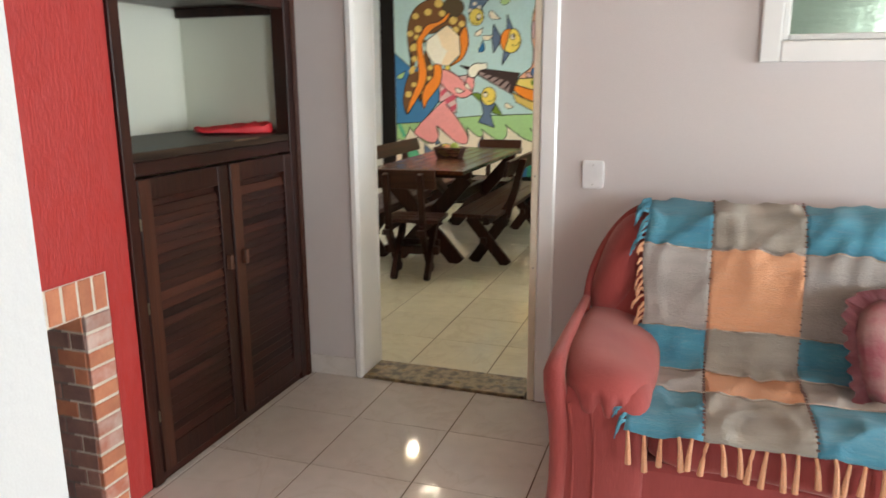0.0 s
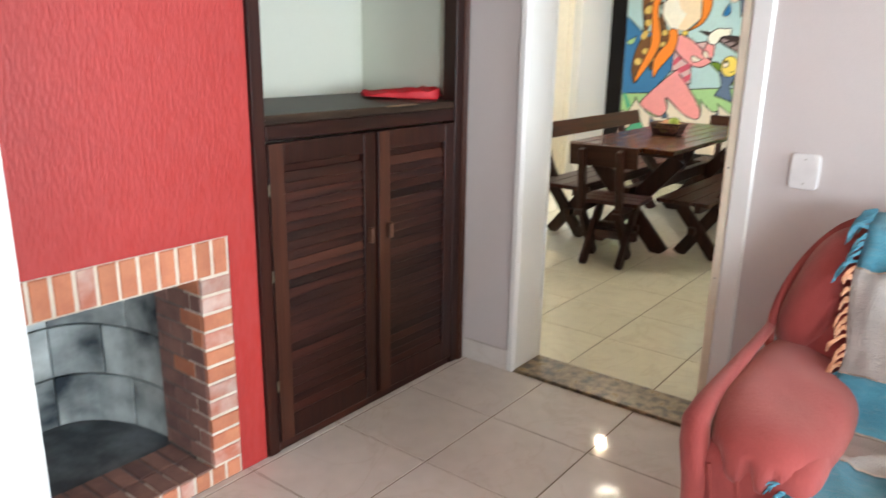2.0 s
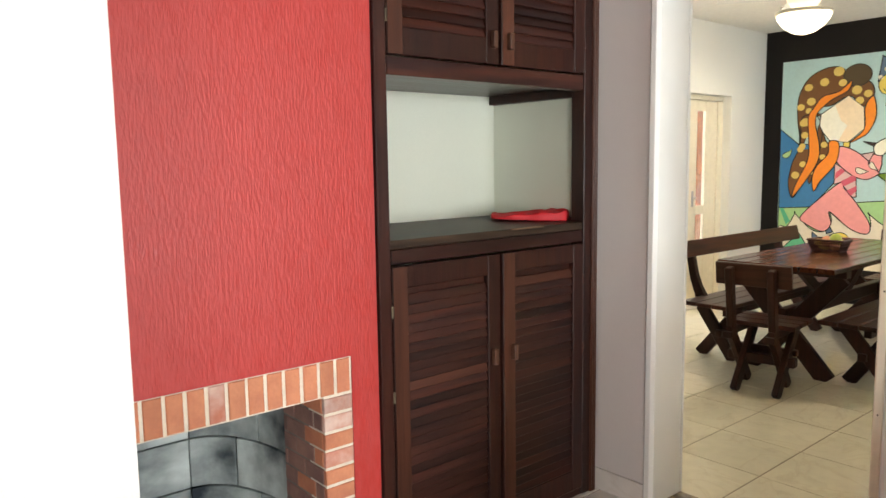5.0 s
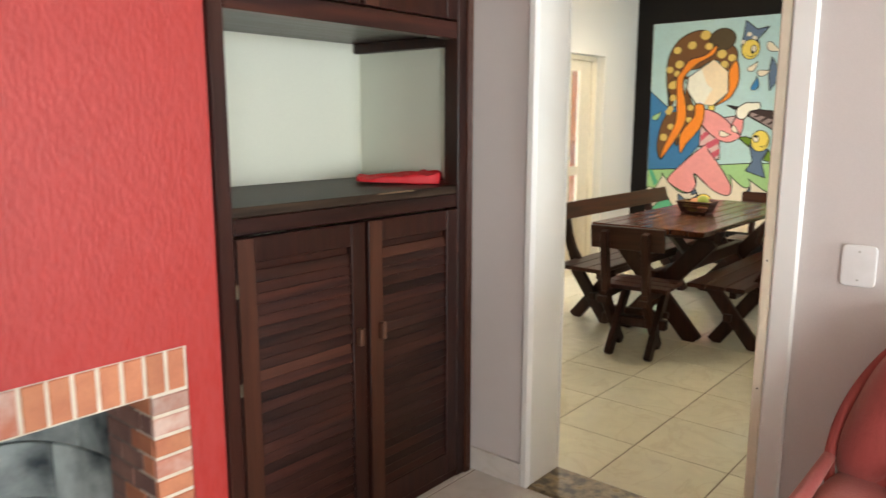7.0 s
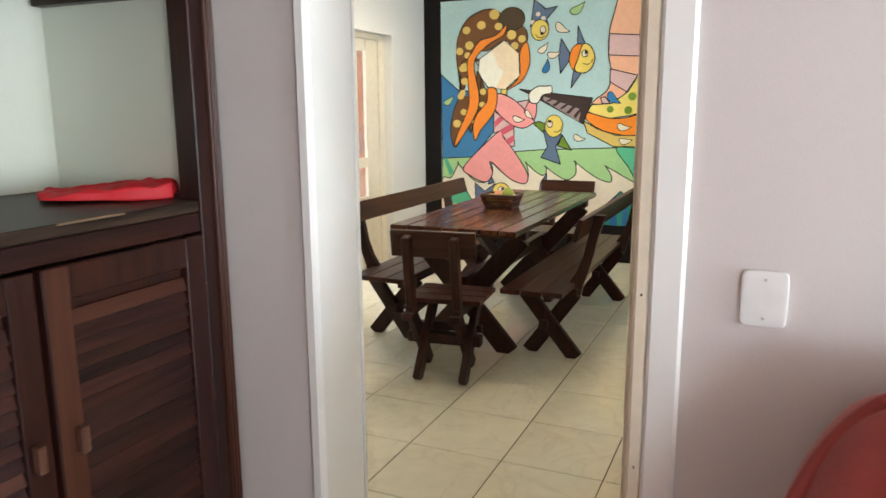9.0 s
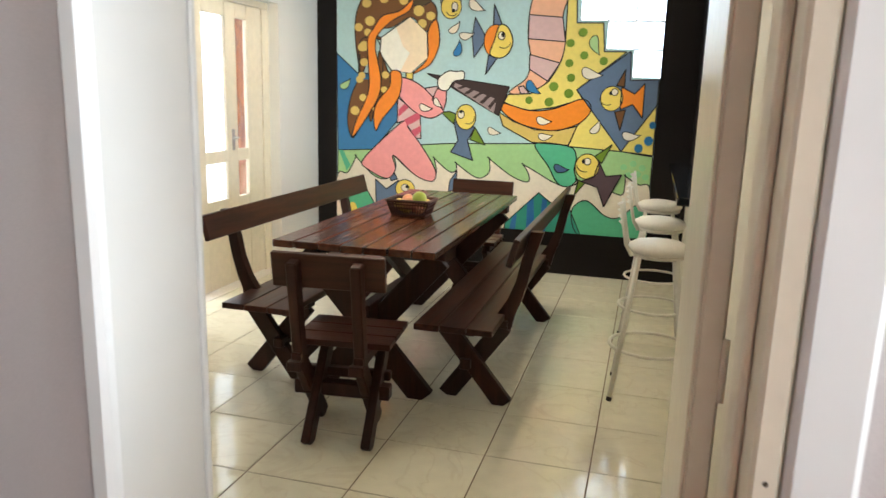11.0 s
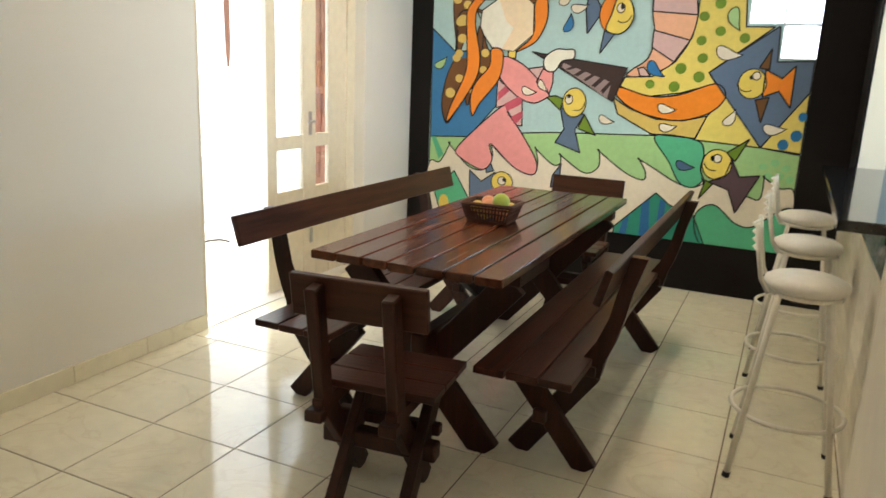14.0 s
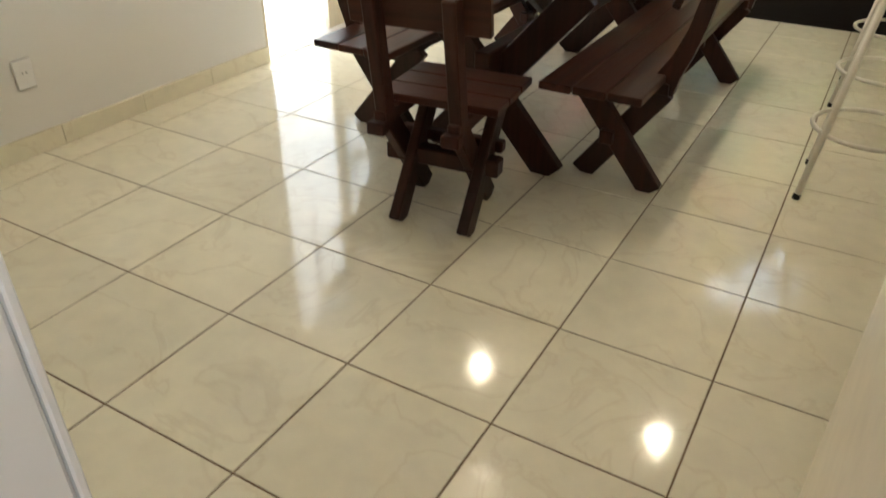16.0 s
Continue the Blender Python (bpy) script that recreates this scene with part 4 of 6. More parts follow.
def cushion():
    c = thing("cushion", (0.66, 2.6, 0.46), "floral pink cushion with a frilled edge leaning on the sofa", "cushion")

    def tilt(p):
        q = Matrix.Rotation(radians(28), 3, "Z") @ Matrix.Rotation(radians(-20), 3, "X") @ (p - Vector((0, 0, 0)))
        return q + Vector((0.632, 2.64, 0.578))
    part("filling", pillow(bmesh.new(), 0, 0, 0, 0.17, 0.07, 0.17, 3.2, 14, 0.01, tilt), "pillow_cloth", c, smooth=True)
    bm = bmesh.new()
    n = 120
    inner, outer = [], []
    for k in range(n):
        a = 2 * math.pi * k / n
        r = 1 / (abs(math.cos(a)) ** 5 + abs(math.sin(a)) ** 5) ** 0.2
        wob = 0.016 * math.sin(k * 1.7)
        inner.append(bm.verts.new(tilt(Vector((0.16 * r * math.cos(a), 0, 0.16 * r * math.sin(a))))))
        outer.append(bm.verts.new(tilt(Vector((0.205 * r * math.cos(a), wob, 0.205 * r * math.sin(a))))))
    for k in range(n):
        bm.faces.new((inner[k], inner[(k + 1) % n], outer[(k + 1) % n], outer[k]))
    bmesh.ops.solidify(bm, geom=bm.faces[:], thickness=0.004)
    part("frill", bm, "pillow_frill", c, smooth=True)


cushion()

# ---- dining set ----


def dining_table():
    x0, x1, y0, y1, z = -2.41, -1.645, 5.29, 7.27, 0.76
    t = thing("dining_table", ((x0 + x1) / 2, (y0 + y1) / 2, 0), "long dark varnished plank table on crossed legs", "table")
    n = 7
    w = (x1 - x0) / n
    rnd = random.Random(3)
    for k in range(n):
        e0, e1 = rnd.uniform(-0.006, 0.006), rnd.uniform(-0.006, 0.006)
        part("plank", boxes((x0 + k * w + 0.0045, x0 + (k + 1) * w - 0.0045, y0 + e0, y1 + e1, z - 0.032, z), bevel=0.003), "table_wood", t)
    xc = (x0 + x1) / 2
    for yl in (5.545, 7.01):
        part("cleat", boxes((x0 + 0.015, x1 - 0.015, yl - 0.04, yl + 0.04, z - 0.082, z - 0.033), bevel=0.004), "leg_wood", t)
        for s, dy in ((1, -0.024), (-1, 0.024)):
            part("leg", beam(bmesh.new(), (xc - s * 0.325, yl + dy, z - 0.083), (xc + s * 0.275, yl + dy, 0.0), 0.115, 0.045, (1, 0, 0), 0.004), "leg_wood", t)
    part("stretcher", boxes((xc - 0.03, xc + 0.03, 5.44, 7.11, 0.36, 0.45), bevel=0.005), "leg_wood", t)
    for ya, yb in ((5.66, 6.1), (6.9, 6.46)):
        part("brace", beam(bmesh.new(), (xc, yb, 0.44), (xc, ya, z - 0.05), 0.07, 0.04, (0, 0, 1), 0.004), "leg_wood", t)
    return t


dining_table()


def bench():
    """Built about its own origin, backrest towards +x: seat of three planks, crossed legs, curved posts and one long back plank."""
    b = thing("bench", (0, 0, 0), "long dark wooden bench with a plank backrest beside the table", "bench", "benches at the table")
    L0, L1 = -0.98, 0.98
    for k in range(3):
        part("seat_plank", boxes((-0.175 + k * 0.118, -0.175 + k * 0.118 + 0.112, L0 + 0.004 * k, L1 - 0.003 * k, 0.412, 0.44), bevel=0.003), "bench_wood", b)
    for yl in (-0.68, 0.69):
        part("cleat", boxes((-0.15, 0.19, yl - 0.035, yl + 0.035, 0.372, 0.411), bevel=0.003), "leg_wood", b)
        for s, dy in ((1, -0.021), (-1, 0.021)):
            part("leg", beam(bmesh.new(), (-s * 0.14 + 0.025, yl + dy, 0.372), (s * 0.145 + 0.045, yl + dy, 0.0), 0.085, 0.040, (1, 0, 0), 0.004), "leg_wood", b)
        part("tenon", boxes((-0.02, 0.03, yl - 0.07, yl + 0.07, 0.165, 0.215), bevel=0.004), "leg_wood", b)
        # post, swept backwards
        bm = bmesh.new()
        pts = [(0.160, 0.37), (0.180, 0.44), (0.215, 0.51), (0.245, 0.60), (0.265, 0.70), (0.302, 0.83)]
        wid = [0.090, 0.080, 0.064, 0.054, 0.052, 0.058]
        front, rear = [], []
        for (px, pz), w in zip(pts, wid):
            front.append([bm.verts.new((px - w / 2, yl + d, pz)) for d in (-0.022, 0.022)])
            rear.append([bm.verts.new((px + w / 2, yl + d, pz)) for d in (-0.022, 0.022)])
        for i in range(5):
            a, c, d, e = front[i], front[i + 1], rear[i], rear[i + 1]
            bm.faces.new((a[0], a[1], c[1], c[0]))
            bm.faces.new((d[1], d[0], e[0], e[1]))
            bm.faces.new((a[0], c[0], e[0], d[0]))
            bm.faces.new((c[1], a[1], d[1], e[1]))
        bm.faces.new((front[0][1], front[0][0], rear[0][0], rear[0][1]))
        bm.faces.new((front[5][0], front[5][1], rear[5][1], rear[5][0]))
        part("post", bm, "leg_wood", b)
    part("stretcher", boxes((-0.02, 0.025, -0.66, 0.67, 0.30, 0.36), bevel=0.004), "leg_wood", b)
    part("back_plank", beam(bmesh.new(), (0.245, L0 - 0.005, 0.785), (0.245, L1 + 0.005, 0.785), 0.122, 0.026, (0.28, 0, 1), 0.004), "bench_wood", b)
    return b


bench_a = bench()
bench_b = copy_thing(bench_a, pose(-2.50, 6.26, 0, 0, 0, 180))
bench_a.matrix_basis = pose(-1.565, 6.28, 0)


def chair():
    """Built about its own origin, facing +y."""
    c = thing("dining_chair", (0, 0, 0), "dark wooden plank chair with crossed legs at the table end", "chair", "chairs at the table ends")
    for k in range(3):
        part("seat_plank", boxes((-0.185, 0.225, -0.11 + k * 0.113, -0.11 + k * 0.113 + 0.107, 0.412, 0.438), bevel=0.003), "seat_wood", c)
    for x in (-0.125, 0.125):
        part("side_rail", boxes((x - 0.02, x + 0.02, -0.215, 0.17, 0.362, 0.411), bevel=0.004), "leg_wood", c)
        for s, dx in ((1, -0.02), (-1, 0.02)):
            part("leg", beam(bmesh.new(), (x + dx, -s * 0.135, 0.375), (x + dx, s * 0.155, 0.0), 0.075, 0.038, (0, 1, 0), 0.004), "leg_wood", c)
        part("post", beam(bmesh.new(), (x, -0.165, 0.36), (x, -0.235, 0.785), 0.06, 0.042, (0, 1, 0), 0.005), "leg_wood", c)
        part("wedge", boxes((x - 0.03, x + 0.03, -0.245, -0.205, 0.345, 0.385), bevel=0.004), "leg_wood", c)
    part("stretcher", boxes((-0.205, 0.205, -0.03, 0.03, 0.165, 0.225), bevel=0.005), "leg_wood", c)
    part("stretcher", boxes((-0.19, 0.19, 0.05, 0.09, 0.22, 0.26), bevel=0.005), "leg_wood", c)
    part("backrest", beam(bmesh.new(), (-0.225, -0.188, 0.742), (0.225, -0.188, 0.742), 0.14, 0.026, (0, -0.16, 1), 0.004), "back_wood", c)
    return c


chair_a = chair()
chair_b = copy_thing(chair_a, pose(-1.965, 7.42, 0, 0, 0, 180))
chair_a.matrix_basis = pose(-1.975, 5.084, 0, 0, 0, 6)


def bar_stool():
    """Built about its own origin, backrest towards -x."""
    s = thing("bar_stool", (0, 0, 0), "white tubular metal bar stool with a round padded seat", "bar stool", "bar stools at the counter")
    part("seat", turned(bmesh.new(), [(0.08, 0.705), (0.125, 0.707), (0.140, 0.717), (0.144, 0.731), (0.138, 0.746), (0.115, 0.759), (0.07, 0.768), (0.02, 0.771)], n=32), "vinyl_white", s, smooth=True)
    part("seat_ring", tube(bmesh.new(), [(0.125 * math.cos(a), 0.125 * math.sin(a), 0.70) for a in (2 * math.pi * k / 28 for k in range(28))], 0.009, 8, True), "metal_white", s, smooth=True)
    for sx, sy in ((-1, -1), (-1, 1), (1, -1), (1, 1)):
        l = part("leg", tube(bmesh.new(), [(sx * 0.085, sy * 0.095, 0.70), (sx * 0.17, sy * 0.17, 0.012)], 0.0115, 10), "metal_white", s, smooth=True)
        part("rubber_foot", tube(bmesh.new(), [(sx * 0.1685, sy * 0.1685, 0.02), (sx * 0.1715, sy * 0.1715, 0.0)], 0.0135, 10), "rubber", l)
    part("footrest", tube(bmesh.new(), [(0.195 * math.cos(a), 0.195 * math.sin(a), 0.245) for a in (2 * math.pi * k / 36 for k in range(36))], 0.0085, 8, True), "metal_white", s, smooth=True)
    for sy in (-1, 1):
        part("back_post", tube(bmesh.new(), [(-0.12, sy * 0.085, 0.70), (-0.150, sy * 0.092, 0.75), (-0.168, sy * 0.097, 0.84), (-0.184, sy * 0.102, 0.945)], 0.009, 8), "metal_white", s, smooth=True)
    for k in range(4):
        z = 0.845 + 0.028 * k
        x = -0.169 - 0.15 * (z - 0.845)
        part("back_bar", tube(bmesh.new(), [(x, -0.098, z), (x - 0.022, 0, z), (x, 0.098, z)], 0.0045, 6), "metal_white", s, smooth=True)
    return s


stool = bar_stool()
copy_thing(stool, pose(-0.725, 6.70, 0, 0, 0, 3))
copy_thing(stool, pose(-0.72, 7.45, 0, 0, 0, -2))
stool.matrix_basis = pose(-0.735, 5.965, 0)


def fruit_basket():
    b = thing("fruit_basket", (-2.05, 6.2, 0.761), "dark wicker basket of fruit standing on the table", "basket")
    cx, cy, z0 = -2.05, 6.2, 0.761
    part("bottom", boxes((cx - 0.095, cx + 0.095, cy - 0.065, cy + 0.065, z0, z0 + 0.006)), "basket_wire", b)

    def loop(w, d, z, r, name):
        pts = [(cx + w * sx, cy + d * sy, z) for sx, sy in ((-1, -0.92), (-0.95, -1), (0.95, -1), (1, -0.92), (1, 0.92), (0.95, 1), (-0.95, 1), (-1, 0.92))]
        part(name, tube(bmesh.new(), pts, r, 6, True), "basket_wire", b)
    loop(0.095, 0.065, z0 + 0.008, 0.006, "base_hoop")
    loop(0.106, 0.076, z0 + 0.045, 0.004, "hoop")
    loop(0.112, 0.082, z0 + 0.066, 0.004, "hoop")
    loop(0.12, 0.088, z0 + 0.085, 0.009, "rim")
    for i in range(15):
        f = -1 + 2 * i / 14
        for sy in (-1, 1):
            part("stake", tube(bmesh.new(), [(cx + 0.094 * f, cy + 0.065 * sy, z0 + 0.006), (cx + 0.118 * f, cy + 0.086 * sy, z0 + 0.085)], 0.004, 5), "basket_wire", b)
    for i in range(9):
        f = -1 + 2 * i / 8
        for sx in (-1, 1):
            part("stake", tube(bmesh.new(), [(cx + 0.095 * sx, cy + 0.064 * f, z0 + 0.006), (cx + 0.118 * sx, cy + 0.086 * f, z0 + 0.085)], 0.004, 5), "basket_wire", b)
    for name, dx, dy, dz, r, mat, label in (("apple", 0.05, -0.02, 0.098, 0.040, "apple_green", "green apple in the fruit basket"), ("peach", -0.005, -0.03, 0.072, 0.036, "peach_fruit", "blushed peach in the fruit basket"), ("peach", -0.03, 0.03, 0.078, 0.035, "peach_fruit", "blushed peach in the fruit basket"),
                                            ("lemon", -0.065, -0.02, 0.062, 0.031, "lemon_fruit", "yellow lemon in the fruit basket"), ("lemon", 0.078, 0.03, 0.062, 0.029, "lemon_fruit", "yellow lemon in the fruit basket"), ("peach", 0.03, 0.035, 0.05, 0.034, "peach_fruit", "blushed peach in the fruit basket"), ("peach", 0.05, -0.03, 0.042, 0.034, "peach_fruit", "blushed peach in the fruit basket"), ("lemon", -0.06, 0.03, 0.042, 0.033, "lemon_fruit", "yellow lemon in the fruit basket"), ("lemon", -0.02, -0.02, 0.036, 0.029, "lemon_fruit", "yellow lemon in the fruit basket")):
        prof = []
        for k in range(11):
            a = math.pi * k / 10
            prof.append((max(r * math.sin(a) * (1 + 0.05 * math.cos(a)), 0.002), -r * 0.93 * math.cos(a) - (0.18 * r if k == 10 else 0)))
        tagged(part(name, turned(bmesh.new(), prof, (cx + dx, cy + dy, z0 + dz), 18), mat, smooth=True), label, "fruit")


fruit_basket()


def ceiling_fan():
    f = thing("ceiling_fan", (-2.12, 5.80, H), "pale ceiling fan with a lit glass bowl lamp", "ceiling fan")
    cx, cy = -2.12, 5.80
    part("rod", tube(bmesh.new(), [(cx, cy, H), (cx, cy, 2.56)], 0.014, 10), "metal_white", f)
    part("canopy", turned(bmesh.new(), [(0.03, -0.05), (0.06, -0.03), (0.065, 0.0)], (cx, cy, H), 20), "metal_white", f, smooth=True)
    part("motor", turned(bmesh.new(), [(0.05, 2.41), (0.10, 2.47), (0.115, 2.50), (0.11, 2.54), (0.07, 2.565), (0.03, 2.57)], (cx, cy, 0), 28), "metal_white", f, smooth=True)
    bowl = part("bowl", turned(bmesh.new(), [(0.01, 2.258), (0.07, 2.273), (0.13, 2.314), (0.165, 2.362), (0.17, 2.39), (0.05, 2.41)], (cx, cy, 0), 32), "lamp_bowl", f, "frosted glass bowl, lit", smooth=True)
    bowl.visible_shadow = False
    part("bowl_rim", tube(bmesh.new(), [(cx + 0.17 * math.cos(a), cy + 0.17 * math.sin(a), 2.401) for a in (2 * math.pi * k / 32 for k in range(32))], 0.011, 8, True), "metal_white", f, smooth=True)
    for k in range(4):
        a = radians(35 + 90 * k)
        d = Vector((math.cos(a), math.sin(a), 0))
        s = Vector((-math.sin(a), math.cos(a), 0.16))
        c0 = Vector((cx, cy, 2.515))
        bl = part("blade", beam(bmesh.new(), c0 + d * 0.17, c0 + d * 0.55, 0.125, 0.007, s, 0.003), "gloss_white", f)
        part("bracket", beam(bmesh.new(), c0 + d * 0.09, c0 + d * 0.22, 0.03, 0.006, s, 0.001), "steel", bl)
    for sx, sy in ((-2.8, 7.12), (-1.36, 7.05)):
        l = thing("ceiling_spot", (sx, sy, H), "small round warm ceiling spotlight", "ceiling light", "ceiling spotlights")
        part("ring", turned(bmesh.new(), [(0.09, -0.018), (0.098, -0.012), (0.098, -0.001)], (sx, sy, H), 24), "metal_white", l, smooth=True)
        part("lens", turned(bmesh.new(), [(0.02, -0.062), (0.055, -0.052), (0.078, -0.034), (0.086, -0.0185)], (sx, sy, H), 24), "spot_lens", l, smooth=True).visible_shadow = False


ceiling_fan()


def counter():
    c = thing("kitchen_counter", (XR, 6.9, HZ0), "polished black granite counter slab through the kitchen hatch", "counter")
    part("slab", boxes((-0.675, XR + 0.20, HY0 - 0.03, HY1 - 0.002, HZ0 + 0.004, HZ0 + 0.044), bevel=0.004), "black_granite", c)
    h = tagged(new("hatch_frame"), "black granite lining of the kitchen hatch", "hatch frame", kind="structure")
    part("lining", boxes((XR - 0.015, XR + 0.165, HY0 - 0.03, HY0, HZ0 + 0.045, HZ1 + 0.03), bevel=0.003), "black_granite", h)
    part("lining", boxes((XR - 0.015, XR + 0.165, HY0 - 0.03, HY0 - 0.001, HZ0 - 0.03, HZ0 + 0.003), bevel=0.003), "black_granite", h)
    part("lining", boxes((XR - 0.012, XR + 0.165, HY0 + 0.001, HY1 - 0.001, HZ1, HZ1 + 0.03), bevel=0.003), "black_granite", h)


counter()

# ---- mural ----
mural = thing("mural", (-2.1, YM, 0.345), "bright mural of outlined fish and waves painted on wall", "mural")


def surround(x0, x1, z0, z1, layer, mat, name):
    yy = YM - 0.0008 * layer - 0.001
    bm = bmesh.new()
    vs = [bm.verts.new(p) for p in ((x0, yy, z0), (x1, yy, z0), (x1, yy, z1), (x0, yy, z1))]
    bm.faces.new(vs)
    return part(name, bm, mat, mural)


def smooth_loop(pts, steps=6):
    out = []
    n = len(pts)
    for i in range(n):
        p0, p1, p2, p3 = (Vector(pts[(i + k) % n]) for k in (-1, 0, 1, 2))
        for s in range(steps):
            t = s / steps
            out.append(0.5 * (2 * p1 + (p2 - p0) * t + (2 * p0 - 5 * p1 + 4 * p2 - p3) * t * t + (3 * p1 - p0 - 3 * p2 + p3) * t ** 3))
    return out


STROKES = {}


def shape(name, colour, pts, layer, outline, wide=0.009):
    STROKES[layer] = STROKES.get(layer, 0) + 1
    yy = YM - 0.002 * layer - 0.001 - 0.00014 * (STROKES[layer] % 10)
    bm = bmesh.new()
    vs = [bm.verts.new((min(max(p[0], -3.42), -0.785), yy, min(max(p[1], 0.345), 2.405))) for p in pts]
    for tri in tessellate_polygon([[v.co for v in vs]]):
        try:
            bm.faces.new([vs[i] for i in tri])
        except ValueError:
            pass
    ob = part(name, bm, "paint_" + colour, mural)
    if outline:
        bm = bmesh.new()
        n = len(pts)
        lo, hi = [], []
        yy -= 0.0005
        for i in range(n):
            p, d = Vector(pts[i]), (Vector(pts[(i + 1) % n]) - Vector(pts[i - 1]))
            d = d.normalized() if d.length > 1e-6 else Vector((1, 0))
            nrm = Vector((-d.y, d.x)) * wide / 2
            for lst, q in ((lo, p - nrm), (hi, p + nrm)):
                lst.append(bm.verts.new((min(max(q[0], -3.42), -0.785), yy, min(max(q[1], 0.345), 2.405))))
        for i in range(n):
            j = (i + 1) % n
            try:
                bm.faces.new((lo[i], lo[j], hi[j], hi[i]))
            except ValueError:
                pass
        part("outline", bm, "paint_black_line", ob)
    return ob


def painted(name, colour, text, layer, curved, outline):
    pts = [tuple(float(v) for v in w.split(",")) for w in text.split()]
    if name == "wave":
        # the crests end in points
        n = len(pts)
        crest = [pts[i - 1][1] < pts[i][1] > pts[(i + 1) % n][1] for i in range(n)]
        pts = [p for i, p in enumerate(pts) for _ in range(2 if crest[i] else 1)]
    if curved:
        pts = smooth_loop(pts)
    else:
        dense = []
        for i, p in enumerate(pts):
            q = pts[(i + 1) % len(pts)]
            dense += [p, (p[0] + (q[0] - p[0]) * 0.03, p[1] + (q[1] - p[1]) * 0.03), (p[0] + (q[0] - p[0]) * 0.97, p[1] + (q[1] - p[1]) * 0.97)]
        pts = dense
    shape(name, colour, [Vector(p) for p in pts], layer, outline)


def blob(name, colour, x, z, rx, rz, layer, angle, outline):
    shape(name, colour, [Vector((x + rx * math.cos(2 * math.pi * k / 24), z + rz * math.sin(2 * math.pi * k / 24))) for k in range(24)], layer, outline, 0.007)


def drop(colour, x, z, length, angle, layer):
    pts = []
    for k in range(24):
        a = 2 * math.pi * k / 24
        u, v = math.cos(a), math.sin(a) * math.sin(a / 2) ** 1.5
        u, v = u * length / 2, v * length * 0.33 + 0.12 * length * (u * u - 0.3)
        c, s = math.cos(radians(angle)), math.sin(radians(angle))
        pts.append(Vector((x + u * c - v * s, z + u * s + v * c)))
    shape("drop_shape", colour, pts, layer, True, 0.006)


def smile(x, z, r, start, end):
    """A thin curved mouth line on a fish."""
    arc = [radians(start + (end - start) * k / 8) for k in range(9)]
    ring = [Vector((x + (r + 0.003) * math.cos(a), z + (r + 0.003) * math.sin(a))) for a in arc]
    ring += [Vector((x + (r - 0.003) * math.cos(a), z + (r - 0.003) * math.sin(a))) for a in reversed(arc)]
    shape("fish_mouth", "black_line", ring, 8, False)


surround(-3.42, GX[3], 0.345, 2.405, 0, "paint_aqua", "painted_ground")
surround(GX[3], GX[0], 0.345, GZ[0], 0, "paint_aqua", "painted_ground")
surround(GX[3], GX[1], GZ[0], GZ[1], 0, "paint_aqua", "painted_ground")
surround(GX[3], GX[2], GZ[1], GZ[2], 0, "paint_aqua", "painted_ground")
surround(GX[3], GX[0], GZ[3], 2.405, 0, "paint_aqua", "painted_ground")
painted("hill", "sea_blue", "-3.42,1.73 -3.23,1.57 -2.85,1.57 -2.87,1.19 -2.98,1.06 -3.09,0.94 -3.41,0.92", 1, False, True)
painted("grass_band", "pale_green", "-3.41,0.92 -3.10,0.94 -2.64,1.00 -2.41,1.02 -1.70,1.05 -1.72,1.05 -1.43,1.04 -1.03,1.02 -0.79,0.99 -0.79,0.41 -1.87,0.34 -3.42,0.34", 1, False, True)
painted("grass_patch", "sea_green", "-1.70,1.05 -1.43,1.04 -1.37,0.96 -1.38,0.85 -1.35,0.76 -1.43,0.72 -1.51,0.75 -1.59,0.88", 2, True, True)
painted("wave", "foam", "-3.41,0.71 -3.32,0.73 -3.24,0.87 -3.08,0.72 -2.95,0.70 -2.88,0.80 -2.90,0.90 -2.73,0.76 -2.58,0.70 -2.52,0.77 -2.54,0.89 -2.41,0.79 -2.35,0.80 -2.35,0.86 -2.17,0.75 -2.07,0.80 -2.07,0.91 -1.88,0.78 -1.75,0.74 -1.74,0.80 -1.79,0.88 -1.69,0.83 -1.54,0.75 -1.42,0.72 -1.35,0.78 -1.08,0.70 -0.99,0.69 -0.98,0.83 -0.88,0.77 -0.79,0.74 -0.79,0.35 -1.87,0.34 -3.42,0.34", 2, True, True)
painted("hill", "sea_green", "-1.38,0.53 -1.27,0.62 -1.12,0.51 -1.01,0.50 -0.88,0.61 -0.79,0.64 -0.79,0.47 -0.79,0.34 -1.11,0.34 -1.32,0.34", 3, True, True)
painted("hill", "teal", "-1.92,0.39 -1.74,0.57 -1.65,0.66 -1.56,0.59 -1.44,0.54 -1.39,0.53 -1.30,0.34 -1.92,0.34", 3, False, True)
painted("stripe", "stripe_blue", "-1.74,0.57 -1.69,0.61 -1.67,0.34 -1.74,0.34", 4, False, False)
painted("stripe", "stripe_blue", "-1.62,0.62 -1.58,0.60 -1.58,0.34 -1.63,0.34", 4, False, False)
painted("stripe", "stripe_blue", "-1.86,0.44 -1.82,0.48 -1.83,0.34 -1.88,0.34", 4, False, False)
painted("leaf_shape", "sea_green", "-3.19,0.67 -3.08,0.50 -3.06,0.46 -3.15,0.34 -3.30,0.34 -3.36,0.50", 3, False, True)
blob("yellow_patch", "yolk", -3.27, 0.41, 0.043, 0.066, 4, 0, False)
